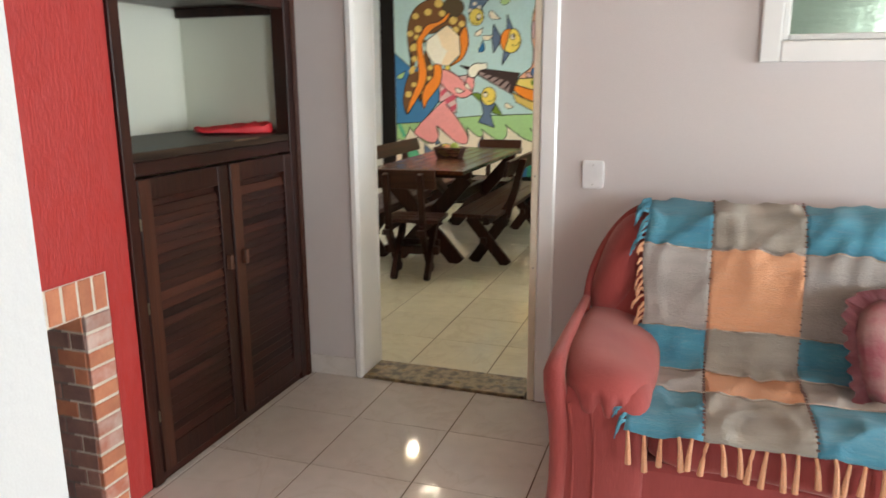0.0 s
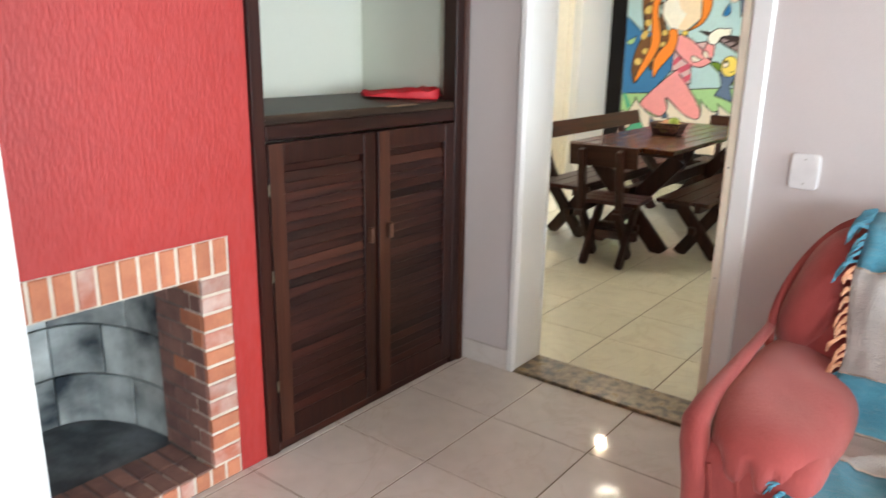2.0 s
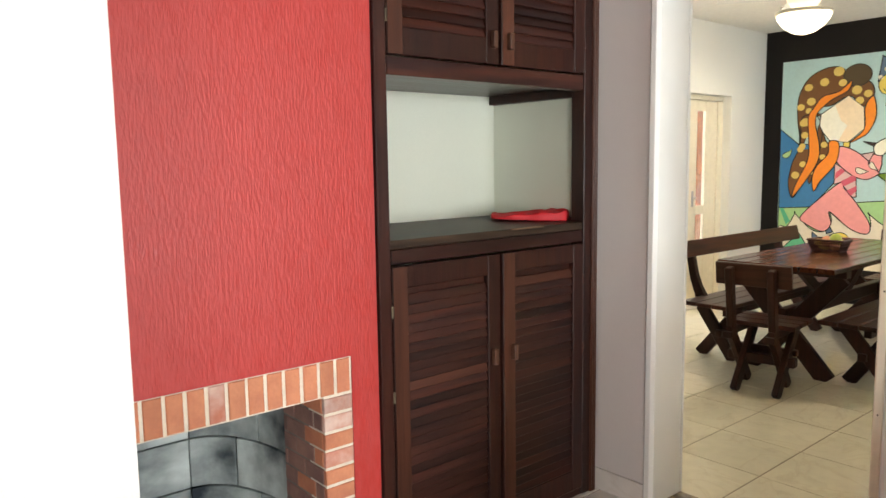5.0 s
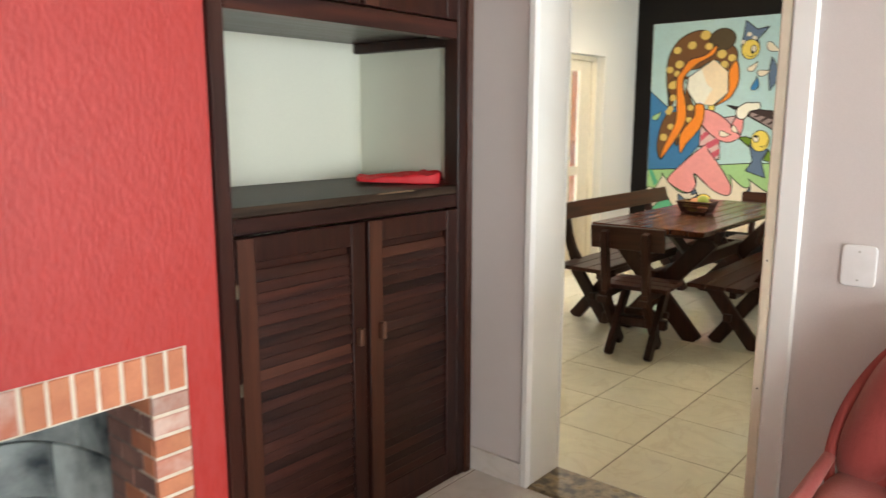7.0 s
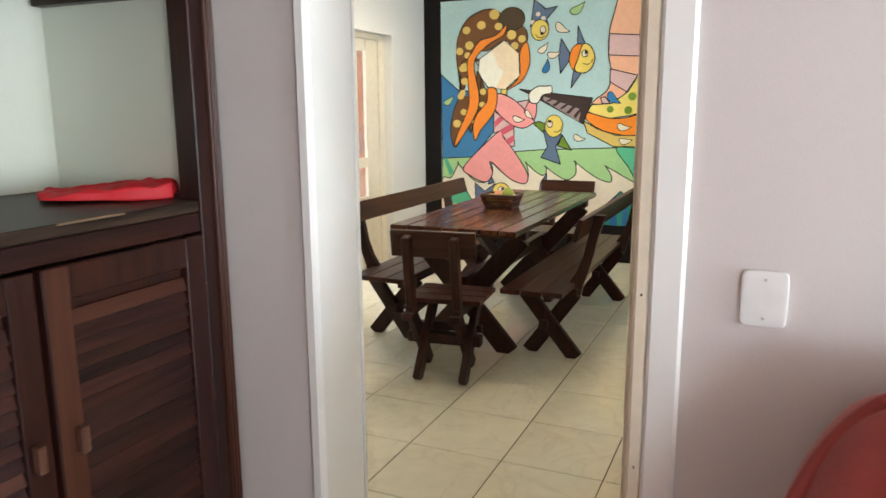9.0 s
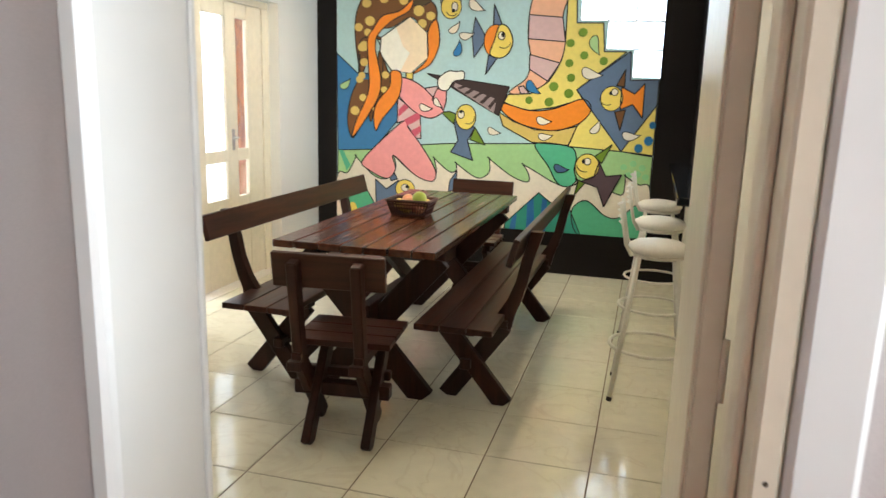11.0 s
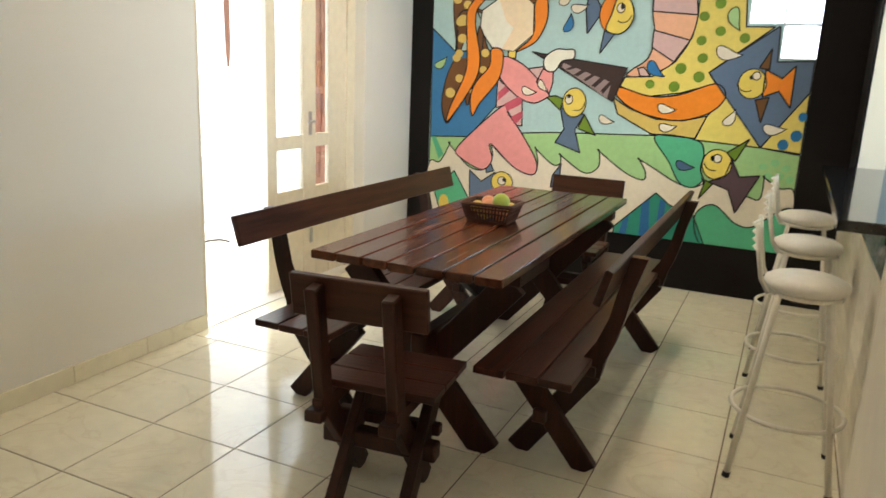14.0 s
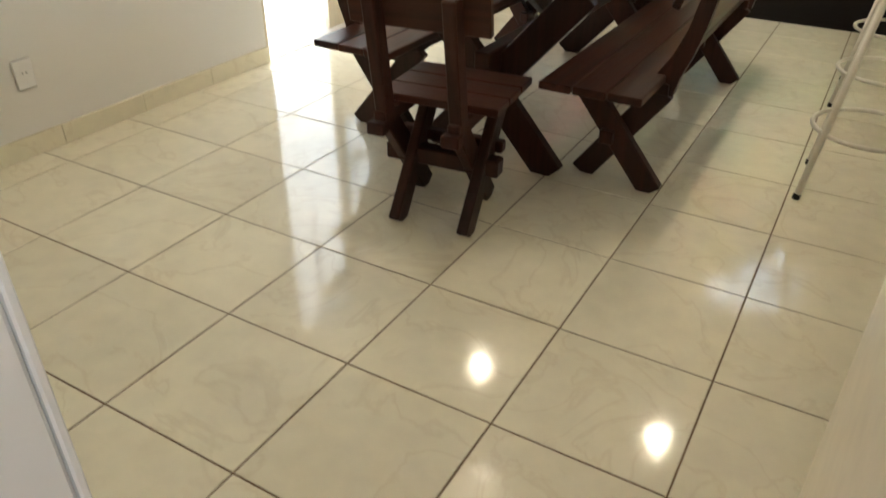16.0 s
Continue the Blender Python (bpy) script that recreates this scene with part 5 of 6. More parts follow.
painted("sand_field", "sand", "-1.51,2.01 -1.51,1.83 -1.53,1.70 -1.62,1.54 -1.76,1.44 -1.94,1.43 -1.97,1.37 -1.88,1.33 -1.76,1.31 -1.57,1.34 -1.35,1.41 -1.40,1.48 -1.04,1.77 -1.21,1.77 -1.23,1.98 -1.43,1.98 -1.44,2.17 -1.51,2.17", 2, False, True)
blob("spot", "leaf_green", -1.38, 1.91, 0.034, 0.032, 4, 0, False)
blob("spot", "leaf_green", -1.47, 1.83, 0.032, 0.030, 4, 0, False)
blob("spot", "leaf_green", -1.36, 1.74, 0.031, 0.030, 4, 0, False)
blob("spot", "leaf_green", -1.47, 1.68, 0.031, 0.030, 4, 0, False)
blob("spot", "leaf_green", -1.21, 1.70, 0.031, 0.031, 4, 0, False)
blob("spot", "leaf_green", -1.45, 1.57, 0.032, 0.031, 4, 0, False)
blob("spot", "leaf_green", -1.58, 1.50, 0.036, 0.035, 4, 0, False)
blob("spot", "leaf_green", -1.46, 1.45, 0.036, 0.035, 4, 0, False)
blob("spot", "leaf_green", -1.61, 1.38, 0.035, 0.035, 4, 0, False)
blob("spot", "leaf_green", -1.77, 1.39, 0.030, 0.029, 4, 0, False)
painted("tentacle", "peach", "-1.69,2.40 -1.77,2.19 -1.80,2.05 -1.80,1.86 -1.77,1.70 -1.80,1.56 -1.90,1.48 -1.93,1.44 -1.83,1.44 -1.66,1.51 -1.55,1.66 -1.51,1.84 -1.54,2.03 -1.50,2.18 -1.45,2.40", 3, True, True)
painted("tentacle_band", "rose", "-1.80,2.04 -1.54,2.02 -1.51,1.84 -1.80,1.86", 4, False, True)
painted("tentacle_band", "rose", "-1.78,1.74 -1.54,1.68 -1.63,1.54 -1.78,1.63", 4, False, True)
painted("tentacle_band", "rose", "-1.86,1.49 -1.82,1.50 -1.77,1.44 -1.84,1.44", 4, False, True)
painted("orange_band", "orange", "-1.97,1.36 -1.76,1.31 -1.57,1.33 -1.35,1.41 -1.28,1.33 -1.37,1.22 -1.56,1.16 -1.75,1.18 -1.89,1.23 -1.99,1.31", 3, True, True)
painted("tan_band", "tan", "-2.01,1.29 -1.89,1.22 -1.71,1.16 -1.53,1.16 -1.38,1.20 -1.44,1.05 -1.73,1.06 -1.97,1.18", 2, False, True)
painted("sand_field", "sand", "-1.28,1.33 -1.03,1.02 -1.44,1.04 -1.38,1.20", 2, False, True)
painted("diamond", "slate", "-1.40,1.48 -1.02,1.77 -1.01,1.77 -1.00,1.56 -0.79,1.57 -0.79,1.38 -1.03,1.02 -1.28,1.33", 3, False, True)
painted("sand_field", "sand", "-0.79,1.38 -0.79,1.12 -0.79,1.00 -1.03,1.02 -0.93,1.17", 3, False, True)
blob("spot", "bright_blue", -0.81, 1.23, 0.025, 0.029, 5, 0, False)
blob("spot", "bright_blue", -0.83, 1.11, 0.034, 0.036, 5, 0, False)
blob("spot", "bright_blue", -0.90, 1.05, 0.032, 0.034, 5, 0, False)
painted("fish_fin", "brown", "-1.04,1.64 -1.10,1.52 -1.04,1.51", 4, False, True)
painted("fish_fin", "brown", "-1.10,1.32 -1.05,1.18 -1.02,1.34", 4, False, True)
painted("fish_tail", "orange", "-1.06,1.51 -0.96,1.46 -0.89,1.54 -0.89,1.28 -0.97,1.38 -1.06,1.34", 5, False, True)
blob("fish_head", "yolk", -1.13, 1.42, 0.084, 0.093, 5, 0, True)
blob("fish_eye", "foam", -1.11, 1.47, 0.025, 0.025, 6, 0, True)
blob("fish_eye", "black_line", -1.14, 1.46, 0.011, 0.014, 7, 0, False)
painted("fish_fin", "leaf_green", "-1.10,1.07 -1.23,0.97 -1.17,0.92", 4, False, True)
painted("fish_fin", "leaf_green", "-1.34,0.78 -1.37,0.65 -1.29,0.76", 4, False, True)
painted("fish_tail", "plum", "-1.19,0.93 -1.13,0.82 -1.01,0.84 -1.13,0.58 -1.19,0.73 -1.32,0.77 -1.22,0.82", 5, False, True)
blob("fish_head", "yolk", -1.28, 0.89, 0.093, 0.100, 5, 0, True)
blob("fish_eye", "foam", -1.28, 0.93, 0.026, 0.027, 6, 0, True)
blob("fish_eye", "black_line", -1.31, 0.93, 0.013, 0.019, 7, 0, False)
painted("fish_fin", "leaf_green", "-2.49,1.27 -2.42,1.28 -2.36,1.26 -2.38,1.18", 4, False, True)
painted("fish_tail", "slate", "-2.38,1.20 -2.20,1.16 -2.26,1.05 -2.21,0.89 -2.40,0.95 -2.34,1.05", 4, False, True)
painted("fish_fin", "leaf_green", "-2.20,1.16 -2.11,1.02 -2.24,1.06", 4, False, True)
blob("fish_head", "yolk", -2.28, 1.24, 0.085, 0.101, 5, 0, True)
blob("fish_eye", "foam", -2.32, 1.26, 0.027, 0.033, 6, 0, True)
blob("fish_eye", "black_line", -2.32, 1.28, 0.013, 0.012, 7, 0, False)
painted("fish_fin", "slate", "-2.23,2.02 -2.15,1.89 -2.15,1.83 -2.23,1.71 -2.25,1.87", 4, False, True)
painted("fish_fin", "slate", "-2.11,1.74 -2.04,1.71 -2.13,1.58", 4, False, True)
painted("fish_fin", "slate", "-2.08,2.12 -2.01,1.96 -2.08,1.96", 4, False, True)
blob("fish_body", "orange", -2.06, 1.84, 0.092, 0.125, 5, 0, True)
painted("fish_head", "yolk", "-2.03,1.96 -1.96,1.94 -1.92,1.84 -1.95,1.75 -2.02,1.71 -2.10,1.74 -2.07,1.84", 6, True, True)
blob("fish_eye", "foam", -2.01, 1.88, 0.027, 0.031, 7, 0, True)
blob("fish_eye", "black_line", -2.00, 1.89, 0.013, 0.020, 8, 0, False)
painted("fish_body", "slate", "-2.49,2.37 -2.38,2.28 -2.27,2.30 -2.37,2.19 -2.35,2.14 -2.52,2.13 -2.50,2.27", 4, False, True)
blob("fish_head", "yolk", -2.43, 2.10, 0.084, 0.092, 5, 0, True)
blob("fish_eye", "foam", -2.40, 2.10, 0.025, 0.035, 6, 0, True)
blob("fish_eye", "black_line", -2.41, 2.07, 0.014, 0.015, 7, 0, False)
blob("spot", "foam", -2.45, 2.24, 0.022, 0.020, 5, 0, False)
blob("spot", "foam", -2.50, 2.17, 0.022, 0.020, 5, 0, False)
blob("spot", "foam", -2.40, 2.20, 0.022, 0.021, 5, 0, False)
painted("fish_tail", "slate", "-3.06,0.69 -2.96,0.61 -2.85,0.69 -2.83,0.54 -2.93,0.52 -3.05,0.45", 4, False, True)
painted("fish_fin", "slate", "-2.96,0.87 -2.86,0.70 -2.92,0.68", 4, False, True)
blob("fish_head", "yolk", -2.79, 0.62, 0.086, 0.079, 5, 0, True)
blob("fish_eye", "foam", -2.79, 0.63, 0.033, 0.031, 6, 0, True)
blob("fish_eye", "black_line", -2.77, 0.64, 0.017, 0.013, 7, 0, False)
painted("fish_tail", "slate", "-2.41,0.62 -2.40,0.71 -2.34,0.80 -2.35,0.64", 4, False, True)
painted("scarf_shape", "brown", "-3.25,1.84 -3.24,2.06 -3.15,2.22 -3.00,2.30 -2.86,2.30 -2.75,2.21 -2.58,2.13 -2.55,2.01 -2.64,1.91 -2.76,2.02 -2.93,1.94 -3.07,1.91 -3.15,1.66 -3.20,1.57", 3, True, True)
painted("lock_shape", "brown", "-3.20,1.84 -3.22,1.52 -3.21,1.72 -3.22,1.54 -3.29,1.37 -3.32,1.17 -3.27,1.03 -3.18,1.18 -3.06,1.42 -3.01,1.57 -3.01,1.75 -3.07,1.87 -3.01,1.84", 3, True, True)
blob("bun_shape", "dark_olive", -2.70, 2.21, 0.127, 0.104, 4, 0, True)
painted("lock_shape", "brown", "-3.04,1.75 -2.96,1.59 -2.92,1.57 -2.93,1.43 -3.01,1.35 -3.12,1.25 -3.10,1.18 -3.06,1.42", 3, True, True)
blob("spot", "tan", -3.00, 2.17, 0.043, 0.039, 5, 0, False)
blob("spot", "tan", -3.15, 2.13, 0.040, 0.035, 5, 0, False)
blob("spot", "tan", -2.87, 2.26, 0.050, 0.045, 5, 0, False)
blob("spot", "tan", -2.83, 2.15, 0.038, 0.034, 5, 0, False)
blob("spot", "tan", -3.12, 1.99, 0.043, 0.039, 5, 0, False)
blob("spot", "tan", -3.22, 1.94, 0.037, 0.033, 5, 0, False)
blob("spot", "tan", -2.70, 2.07, 0.045, 0.042, 5, 0, False)
blob("spot", "tan", -2.60, 2.03, 0.037, 0.034, 5, 0, False)
blob("spot", "tan", -2.67, 1.97, 0.038, 0.035, 5, 0, False)
blob("spot", "tan", -3.17, 1.79, 0.045, 0.040, 5, 0, False)
blob("spot", "tan", -3.14, 1.90, 0.032, 0.029, 5, 0, False)
blob("spot", "tan", -3.17, 1.66, 0.036, 0.033, 5, 0, False)
blob("spot", "tan", -3.19, 1.55, 0.032, 0.030, 5, 0, False)
blob("spot", "tan", -3.19, 1.78, 0.036, 0.033, 5, 0, False)
blob("spot", "tan", -3.17, 1.66, 0.032, 0.029, 5, 0, False)
blob("spot", "tan", -3.21, 1.52, 0.033, 0.030, 5, 0, False)
blob("spot", "tan", -3.18, 1.37, 0.033, 0.030, 5, 0, False)
blob("spot", "tan", -3.25, 1.26, 0.040, 0.037, 5, 0, False)
blob("spot", "tan", -2.98, 1.56, 0.032, 0.030, 5, 0, False)
blob("spot", "tan", -2.99, 1.44, 0.029, 0.027, 5, 0, False)
blob("spot", "tan", -3.08, 1.28, 0.016, 0.015, 5, 0, False)
painted("lock_shape", "orange", "-2.75,2.16 -2.78,2.07 -2.93,1.99 -3.05,1.88 -3.07,1.79 -3.06,1.72 -3.02,1.53 -3.04,1.38 -3.16,1.18 -3.27,1.04 -3.24,1.17 -3.13,1.42 -3.13,1.63 -3.14,1.84 -3.09,1.93 -3.01,2.03 -2.86,2.07", 6, True, True)
painted("lock_shape", "orange", "-2.93,1.59 -2.94,1.47 -3.04,1.35 -3.08,1.24 -3.06,1.10 -3.00,1.20 -2.86,1.38 -2.84,1.57", 6, True, True)
painted("lock_shape", "orange", "-2.55,2.00 -2.62,1.91 -2.62,1.70 -2.74,1.58 -2.66,1.61 -2.58,1.67 -2.52,1.82", 4, True, True)
painted("oval_shape", "cream", "-3.03,1.75 -3.02,1.86 -2.90,1.94 -2.77,2.02 -2.63,1.90 -2.62,1.70 -2.76,1.58 -2.93,1.60 -3.00,1.69", 5, False, True)
painted("oval_shape", "sand_skin", "-2.89,1.94 -2.77,2.02 -2.63,1.90 -2.62,1.70 -2.76,1.58 -2.85,1.59 -2.77,1.74 -2.83,1.79", 6, False, False)
painted("neck_shape", "yolk", "-2.80,1.58 -2.74,1.59 -2.74,1.53 -2.80,1.53", 4, False, True)
painted("bodice_shape", "rose", "-2.87,1.38 -2.67,1.24 -2.66,1.05 -2.70,1.05 -2.81,1.19 -2.87,1.17", 4, False, True)
painted("stripe", "coral", "-2.86,1.28 -2.81,1.33 -2.77,1.30 -2.86,1.22", 5, False, False)
painted("stripe", "coral", "-2.81,1.20 -2.70,1.26 -2.67,1.24 -2.67,1.21 -2.78,1.15", 5, False, False)
painted("stripe", "coral", "-2.75,1.11 -2.66,1.16 -2.66,1.11 -2.71,1.06", 5, False, False)
painted("bodice_shape", "rose", "-2.64,1.46 -2.52,1.48 -2.56,1.37 -2.61,1.43", 4, False, True)
painted("sleeve_shape", "pink", "-2.85,1.53 -2.77,1.53 -2.64,1.46 -2.48,1.30 -2.49,1.26 -2.58,1.22 -2.69,1.25 -2.81,1.34 -2.87,1.43", 5, True, True)
painted("sleeve_shape", "pink", "-2.53,1.46 -2.45,1.45 -2.45,1.36 -2.47,1.29 -2.57,1.37", 5, False, True)
painted("skirt_shape", "pink", "-3.18,0.84 -3.01,1.02 -2.81,1.19 -2.77,1.13 -2.66,1.00 -2.53,0.80 -2.55,0.70 -2.70,0.74 -2.90,0.90 -2.88,0.78 -2.96,0.70 -3.13,0.77", 5, True, True)
painted("pipe_shape", "dark_brown", "-2.62,1.58 -2.42,1.55 -1.93,1.49 -2.01,1.26 -2.42,1.48", 5, False, True)
painted("pipe_shape", "mauve", "-2.38,1.51 -2.03,1.39 -2.05,1.28 -2.39,1.48", 6, False, False)
painted("stripe", "dark_brown", "-2.31,1.49 -2.28,1.48 -2.34,1.46 -2.36,1.47", 7, False, False)
painted("stripe", "dark_brown", "-2.24,1.47 -2.21,1.46 -2.27,1.42 -2.30,1.43", 7, False, False)
painted("stripe", "dark_brown", "-2.17,1.44 -2.15,1.43 -2.21,1.39 -2.23,1.40", 7, False, False)
painted("stripe", "dark_brown", "-2.11,1.42 -2.08,1.41 -2.14,1.35 -2.17,1.36", 7, False, False)
painted("stripe", "dark_brown", "-2.04,1.40 -2.02,1.39 -2.08,1.31 -2.10,1.33", 7, False, False)
painted("mitten_shape", "cream", "-2.44,1.60 -2.52,1.54 -2.51,1.46 -2.44,1.45 -2.39,1.52 -2.31,1.54 -2.31,1.60 -2.37,1.60", 7, True, True)
for fx, fz, fr, fa, fb in ((-2.26, 1.24, 0.055, -110, 10), (-1.16, 1.43, 0.060, 190, 300), (-1.30, 0.91, 0.062, 190, 290), (-1.99, 1.84, 0.055, 230, 350), (-2.42, 2.08, 0.050, 200, 320)):
    smile(fx, fz, fr, fa, fb)
for dx, dz in ((-1.00, 0.90), (-0.93, 0.93), (-0.86, 0.90), (-0.96, 0.84), (-0.89, 0.85), (-0.83, 0.83)):
    blob("spot", "pale_mint", dx, dz, 0.026, 0.024, 1, 0, False)
painted("stripe", "sea_green", "-3.40,0.92 -3.36,0.92 -3.29,0.79 -3.33,0.75", 1, False, False)
painted("stripe", "sea_green", "-3.30,0.92 -3.26,0.92 -3.21,0.85 -3.24,0.82", 1, False, False)
drop("foam", -2.62, 1.30, 0.118, -10, 6)
drop("foam", -2.52, 1.34, 0.102, -45, 6)
drop("foam", -2.04, 1.13, 0.115, -15, 6)
drop("foam", -2.39, 1.94, 0.121, 45, 6)
drop("foam", -2.29, 1.88, 0.128, 10, 6)
drop("bright_blue", -2.36, 1.78, 0.130, 75, 6)
drop("mint", -3.33, 1.48, 0.124, 40, 6)
drop("mint", -1.28, 1.81, 0.154, -70, 6)
drop("foam", -1.29, 1.60, 0.169, -12, 6)
drop("foam", -1.64, 1.23, 0.125, -8, 6)
drop("foam", -1.62, 1.11, 0.118, 5, 6)
drop("foam", -1.23, 1.20, 0.122, 60, 6)
drop("foam", -0.96, 1.14, 0.140, 0, 6)
drop("bright_blue", -1.74, 1.48, 0.147, -40, 6)
drop("slate_blue", -1.48, 0.86, 0.126, -10, 6)
drop("mint", -2.08, 2.27, 0.155, 35, 6)
drop("foam", -2.22, 2.10, 0.151, -30, 6)

# ---- pieces: floor tiles, fireplace bricks, counter tiles ----


def piece_mesh(name, sx, sy, sz, bevel, mat):
    bm = box(bmesh.new(), -sx / 2, sx / 2, -sy / 2, sy / 2, -sz, 0)
    top = [e for e in bm.edges if all(v.co.z > -1e-6 for v in e.verts)]
    bmesh.ops.bevel(bm, geom=top, offset=bevel, segments=1, profile=0.5, affect="EDGES")
    bmesh.ops.recalc_face_normals(bm, faces=bm.faces)
    me = bpy.data.meshes.new(name)
    bm.to_mesh(me)
    bm.free()
    me.materials.append(M[mat])
    return me


TILE = 0.415
rnd = random.Random(11)


def lay_tiles(x0, y0, left, right, near, far, mat, gap):
    full = piece_mesh("tile", TILE - gap, TILE - gap, 0.008, 0.0015, mat)
    i = math.floor((left - x0) / TILE)
    while x0 + i * TILE < right - 1e-4:
        j = math.floor((near - y0) / TILE)
        while y0 + j * TILE < far - 1e-4:
            a0, a1 = max(x0 + i * TILE + gap / 2, left), min(x0 + (i + 1) * TILE - gap / 2, right)
            b0, b1 = max(y0 + j * TILE + gap / 2, near), min(y0 + (j + 1) * TILE - gap / 2, far)
            j += 1
            if a1 - a0 < 0.01 or b1 - b0 < 0.01:
                continue
            whole = a1 - a0 > TILE - gap - 1e-3 and b1 - b0 > TILE - gap - 1e-3
            me = full if whole else piece_mesh("tile", a1 - a0, b1 - b0, 0.008, 0.0015, mat)
            t = new("tile", me)
            t.matrix_basis = pose((a0 + a1) / 2, (b0 + b1) / 2, rnd.uniform(-0.0004, 0.0004), rnd.uniform(-0.06, 0.06), rnd.uniform(-0.06, 0.06), 0)
            t.parent = floor
        i += 1


lay_tiles(-1.34, 2.78, XF, 5.5, -1.8, YD - 0.003, "tile_living", 0.0045)
lay_tiles(-1.768, 4.236, XL, XR, YD + TH + 0.013, YM, "tile_dining", 0.0045)


def brick_piece(sx, sy, sz, at, turn, mat):
    me = piece_mesh("brick", sx, sy, sz, 0.003, mat)
    b = new("brick", me)
    b.matrix_basis = Matrix.Translation(at) @ turn
    b.parent = fire
    b.matrix_parent_inverse = fire.matrix_basis.inverted()
    return b


OUT = Matrix.Rotation(radians(90), 4, "Y")      # piece's top looks along +x
SIDE = Matrix.Rotation(radians(90), 4, "X")     # piece's top looks along -y
SIDE_L = Matrix.Rotation(radians(-90), 4, "X")  # and along +y
rnd = random.Random(21)


def proud():
    return XF + 0.004 + rnd.uniform(-0.0015, 0.0015)


# soldier course over the mouth and the row at the floor
for z0, z1 in ((FZ1 + 0.004, 0.826), (0.002, FZ0 - 0.004)):
    n = 13
    step = (1.922 - 1.143) / n
    for k in range(n):
        yc = 1.143 + step * (k + 0.5)
        brick_piece(z1 - z0, step - 0.011 + rnd.uniform(-0.002, 0.002), 0.06, (proud(), yc, (z0 + z1) / 2), OUT, "brick_chalky" if rnd.random() < 0.25 else "brick")
# the two columns
n = 11
step = (FZ1 - FZ0) / n
for k in range(n):
    zc = FZ0 + step * (k + 0.5)
    for y0, y1, m in ((FY1 + 0.002, 1.922, "brick_chalky" if rnd.random() < 0.65 else "brick"), (1.143, FY0 - 0.002, "brick_chalky" if rnd.random() < 0.5 else "brick")):
        brick_piece(step - 0.010 + rnd.uniform(-0.002, 0.002), y1 - y0, 0.06, (proud(), (y0 + y1) / 2, zc), OUT, m)
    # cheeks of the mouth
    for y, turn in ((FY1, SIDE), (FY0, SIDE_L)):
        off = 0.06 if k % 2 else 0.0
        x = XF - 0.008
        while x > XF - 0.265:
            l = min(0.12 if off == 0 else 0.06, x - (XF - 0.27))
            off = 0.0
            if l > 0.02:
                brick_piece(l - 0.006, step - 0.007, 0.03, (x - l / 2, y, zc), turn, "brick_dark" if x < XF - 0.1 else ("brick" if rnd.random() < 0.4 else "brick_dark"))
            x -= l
# hearth bricks
for r in range(2):
    n = 9
    step = (FY1 - FY0) / n
    for k in range(n):
        brick_piece(0.118, step - 0.006, 0.05, (XF - 0.062 - 0.122 * r, FY0 + step * (k + 0.5), FZ0 + rnd.uniform(-0.001, 0.001)), Matrix.Identity(4), "brick_dark")
# refractory slabs: back, one splayed side and one rounded side
def refractory_slab(line, z0, z1):
    """A slab that follows a line in plan, its back turned away from the fire."""
    bm = bmesh.new()
    cols = []
    for x, y in line:
        away = Vector((x + 2.15, y - 1.53)).normalized() * 0.03
        cols.append([bm.verts.new(p) for p in ((x, y, z0), (x, y, z1), (x + away.x, y + away.y, z1), (x + away.x, y + away.y, z0))])
    for a, b in zip(cols, cols[1:]):
        for k in range(4):
            bm.faces.new((a[k], b[k], b[(k + 1) % 4], a[(k + 1) % 4]))
    bm.faces.new(cols[0])
    bm.faces.new(cols[-1])
    bmesh.ops.recalc_face_normals(bm, faces=bm.faces)
    bmesh.ops.bevel(bm, geom=[e for e in bm.edges if e.calc_face_angle(0) > 1.2], offset=0.003, segments=1, affect="EDGES")
    part("refractory_slab", bm, "soot", fire)


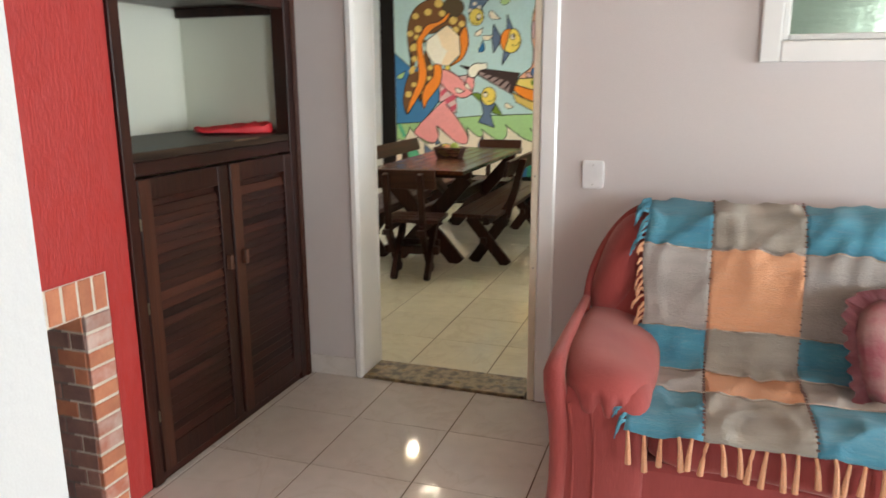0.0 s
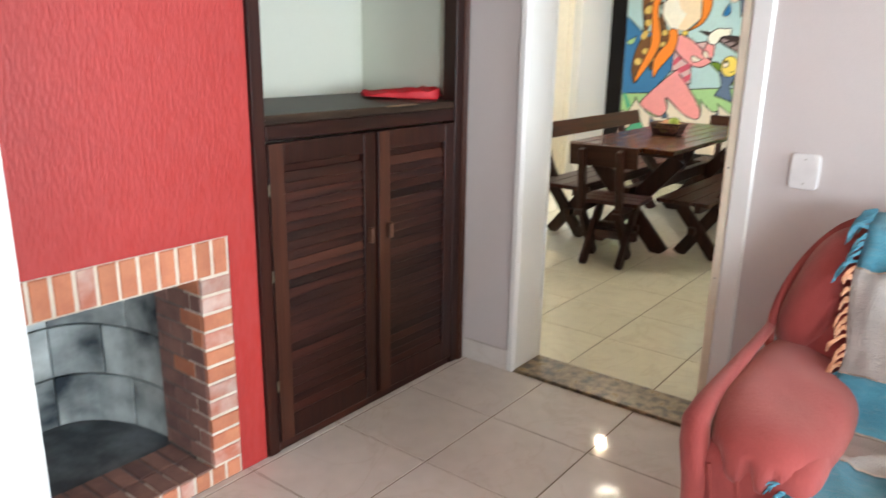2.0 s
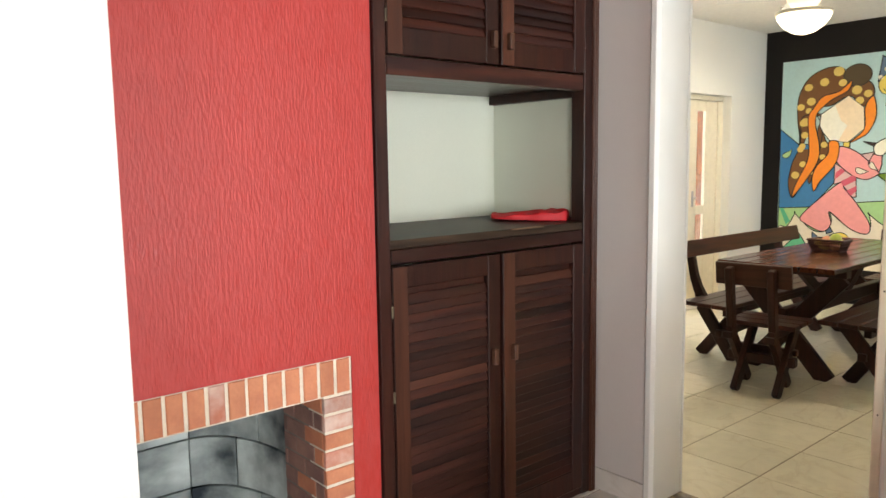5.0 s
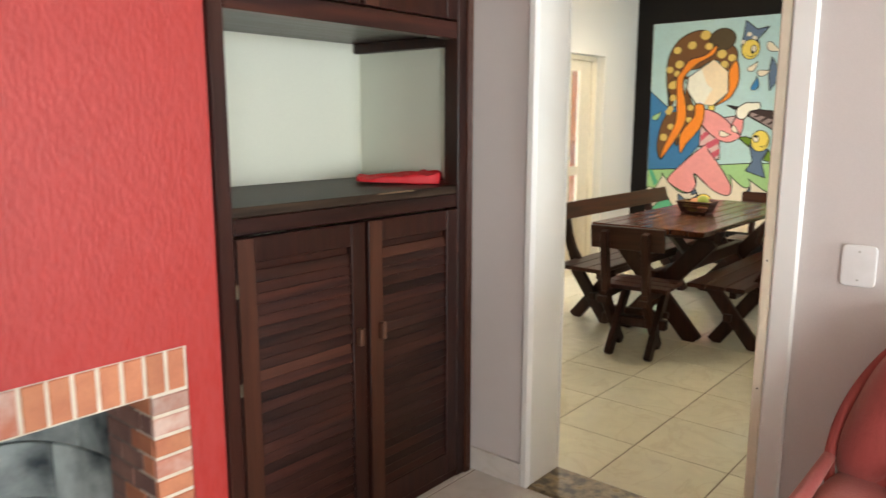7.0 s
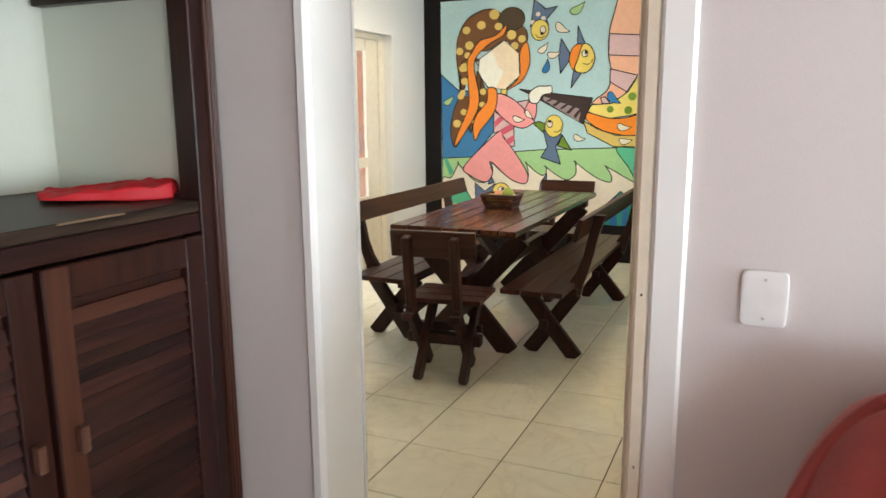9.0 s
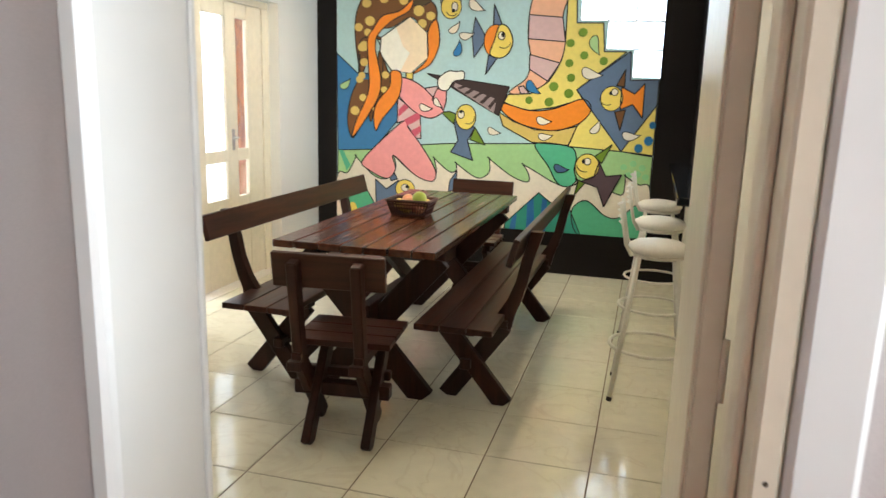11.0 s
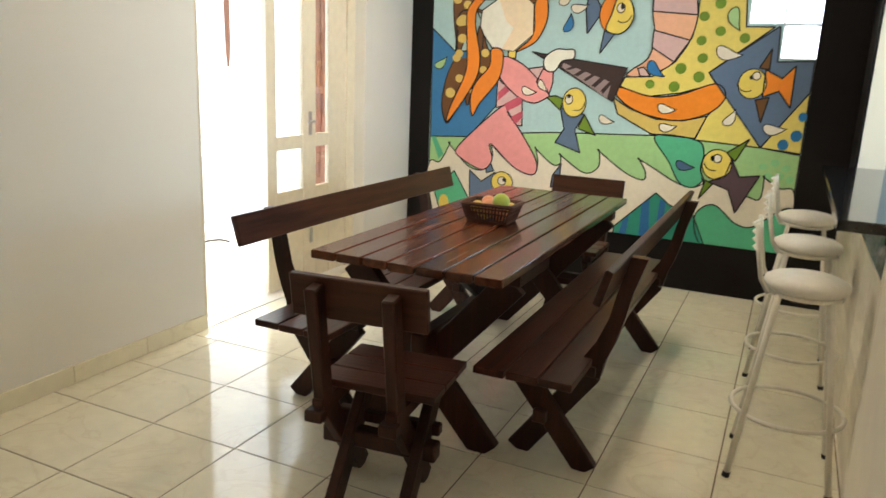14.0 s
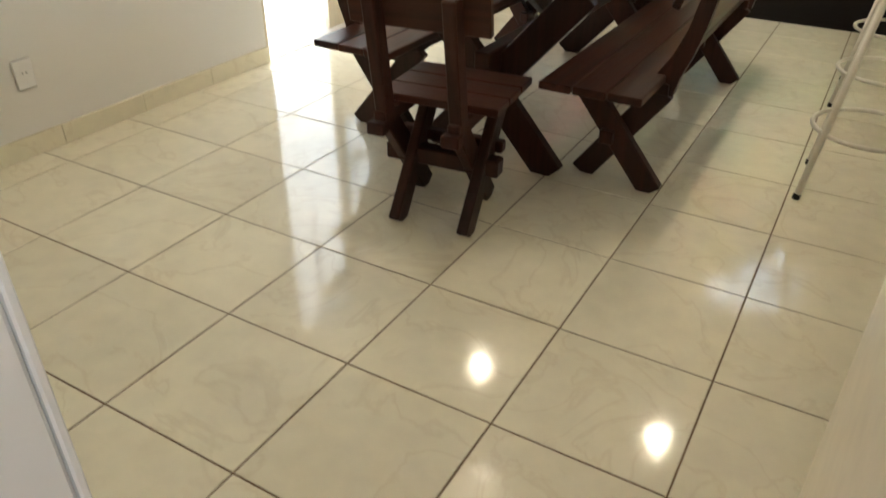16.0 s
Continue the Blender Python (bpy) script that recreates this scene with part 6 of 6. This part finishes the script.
def along_line(line, f0, f1):
    """The stretch of a line between two shares of its length, drawn in a little for the joint."""
    total = sum(math.dist(a, b) for a, b in zip(line, line[1:]))
    out = []
    for k in range(9):
        want = (f0 + (f1 - f0) * k / 8) * (total - 0.003) + 0.0015
        for a, b in zip(line, line[1:]):
            d = math.dist(a, b)
            if want <= d or b == line[-1]:
                out.append((a[0] + (b[0] - a[0]) * want / d, a[1] + (b[1] - a[1]) * want / d))
                break
            want -= d
    return out


ROUND = [(XF - 0.268 - 0.382 * math.sin(a), FY1 + 0.01 - 0.20 * (1 - math.cos(a))) for a in (math.pi / 2 * k / 10 for k in range(11))]
BACK = [(-2.436, 1.626), (-2.436, 1.397)]
SPLAY = [(-2.436, 1.399), (XF - 0.268, FY0 - 0.01)]
for row in range(4):
    z0, z1 = FZ0 + 0.19 * row + 0.002, FZ0 + 0.19 * row + 0.186
    split = 0.62 if row % 2 else 0.38
    for line, cuts in ((ROUND, (0.0, split - 0.006, split + 0.006, 1.0)), (BACK, (0.0, 1.0)), (SPLAY, (0.0, 1 - split - 0.006, 1 - split + 0.006, 1.0))):
        for f0, f1 in zip(cuts[::2], cuts[1::2]):
            refractory_slab(along_line(line, f0, f1), z0, z1)

# stone tiles under the counter and the glass mosaic band
wall_counter = bpy.data.objects["wall_counter"]


def wall_tile(name, y0, y1, z0, z1, mat, thick):
    t = new(name, piece_mesh(name, z1 - z0 - 0.003, y1 - y0 - 0.003, thick, 0.001, mat))
    t.matrix_basis = Matrix.Translation((XR - thick, (y0 + y1) / 2, (z0 + z1) / 2)) @ Matrix.Rotation(radians(-90), 4, "Y")
    t.parent = wall_counter


y = 5.0
while y < YM - 0.02:
    y1 = min(y + 0.30, YM - 0.002)
    for z0, z1 in ((0.002, 0.39), (0.39, 0.78)):
        wall_tile("wall_tile", y, y1, z0, z1, "stone_tile", 0.006)
    if y1 < HY0:
        wall_tile("wall_tile", y, y1, 0.78, 0.935, "stone_tile", 0.006)
    y = y1
y = HY0
rnd = random.Random(4)
while y < YM - 0.02:
    y1 = min(y + rnd.uniform(0.022, 0.03), YM - 0.004)
    wall_tile("mosaic_tile", y, y1, 0.785, 0.935, "mosaic", 0.005)
    y = y1
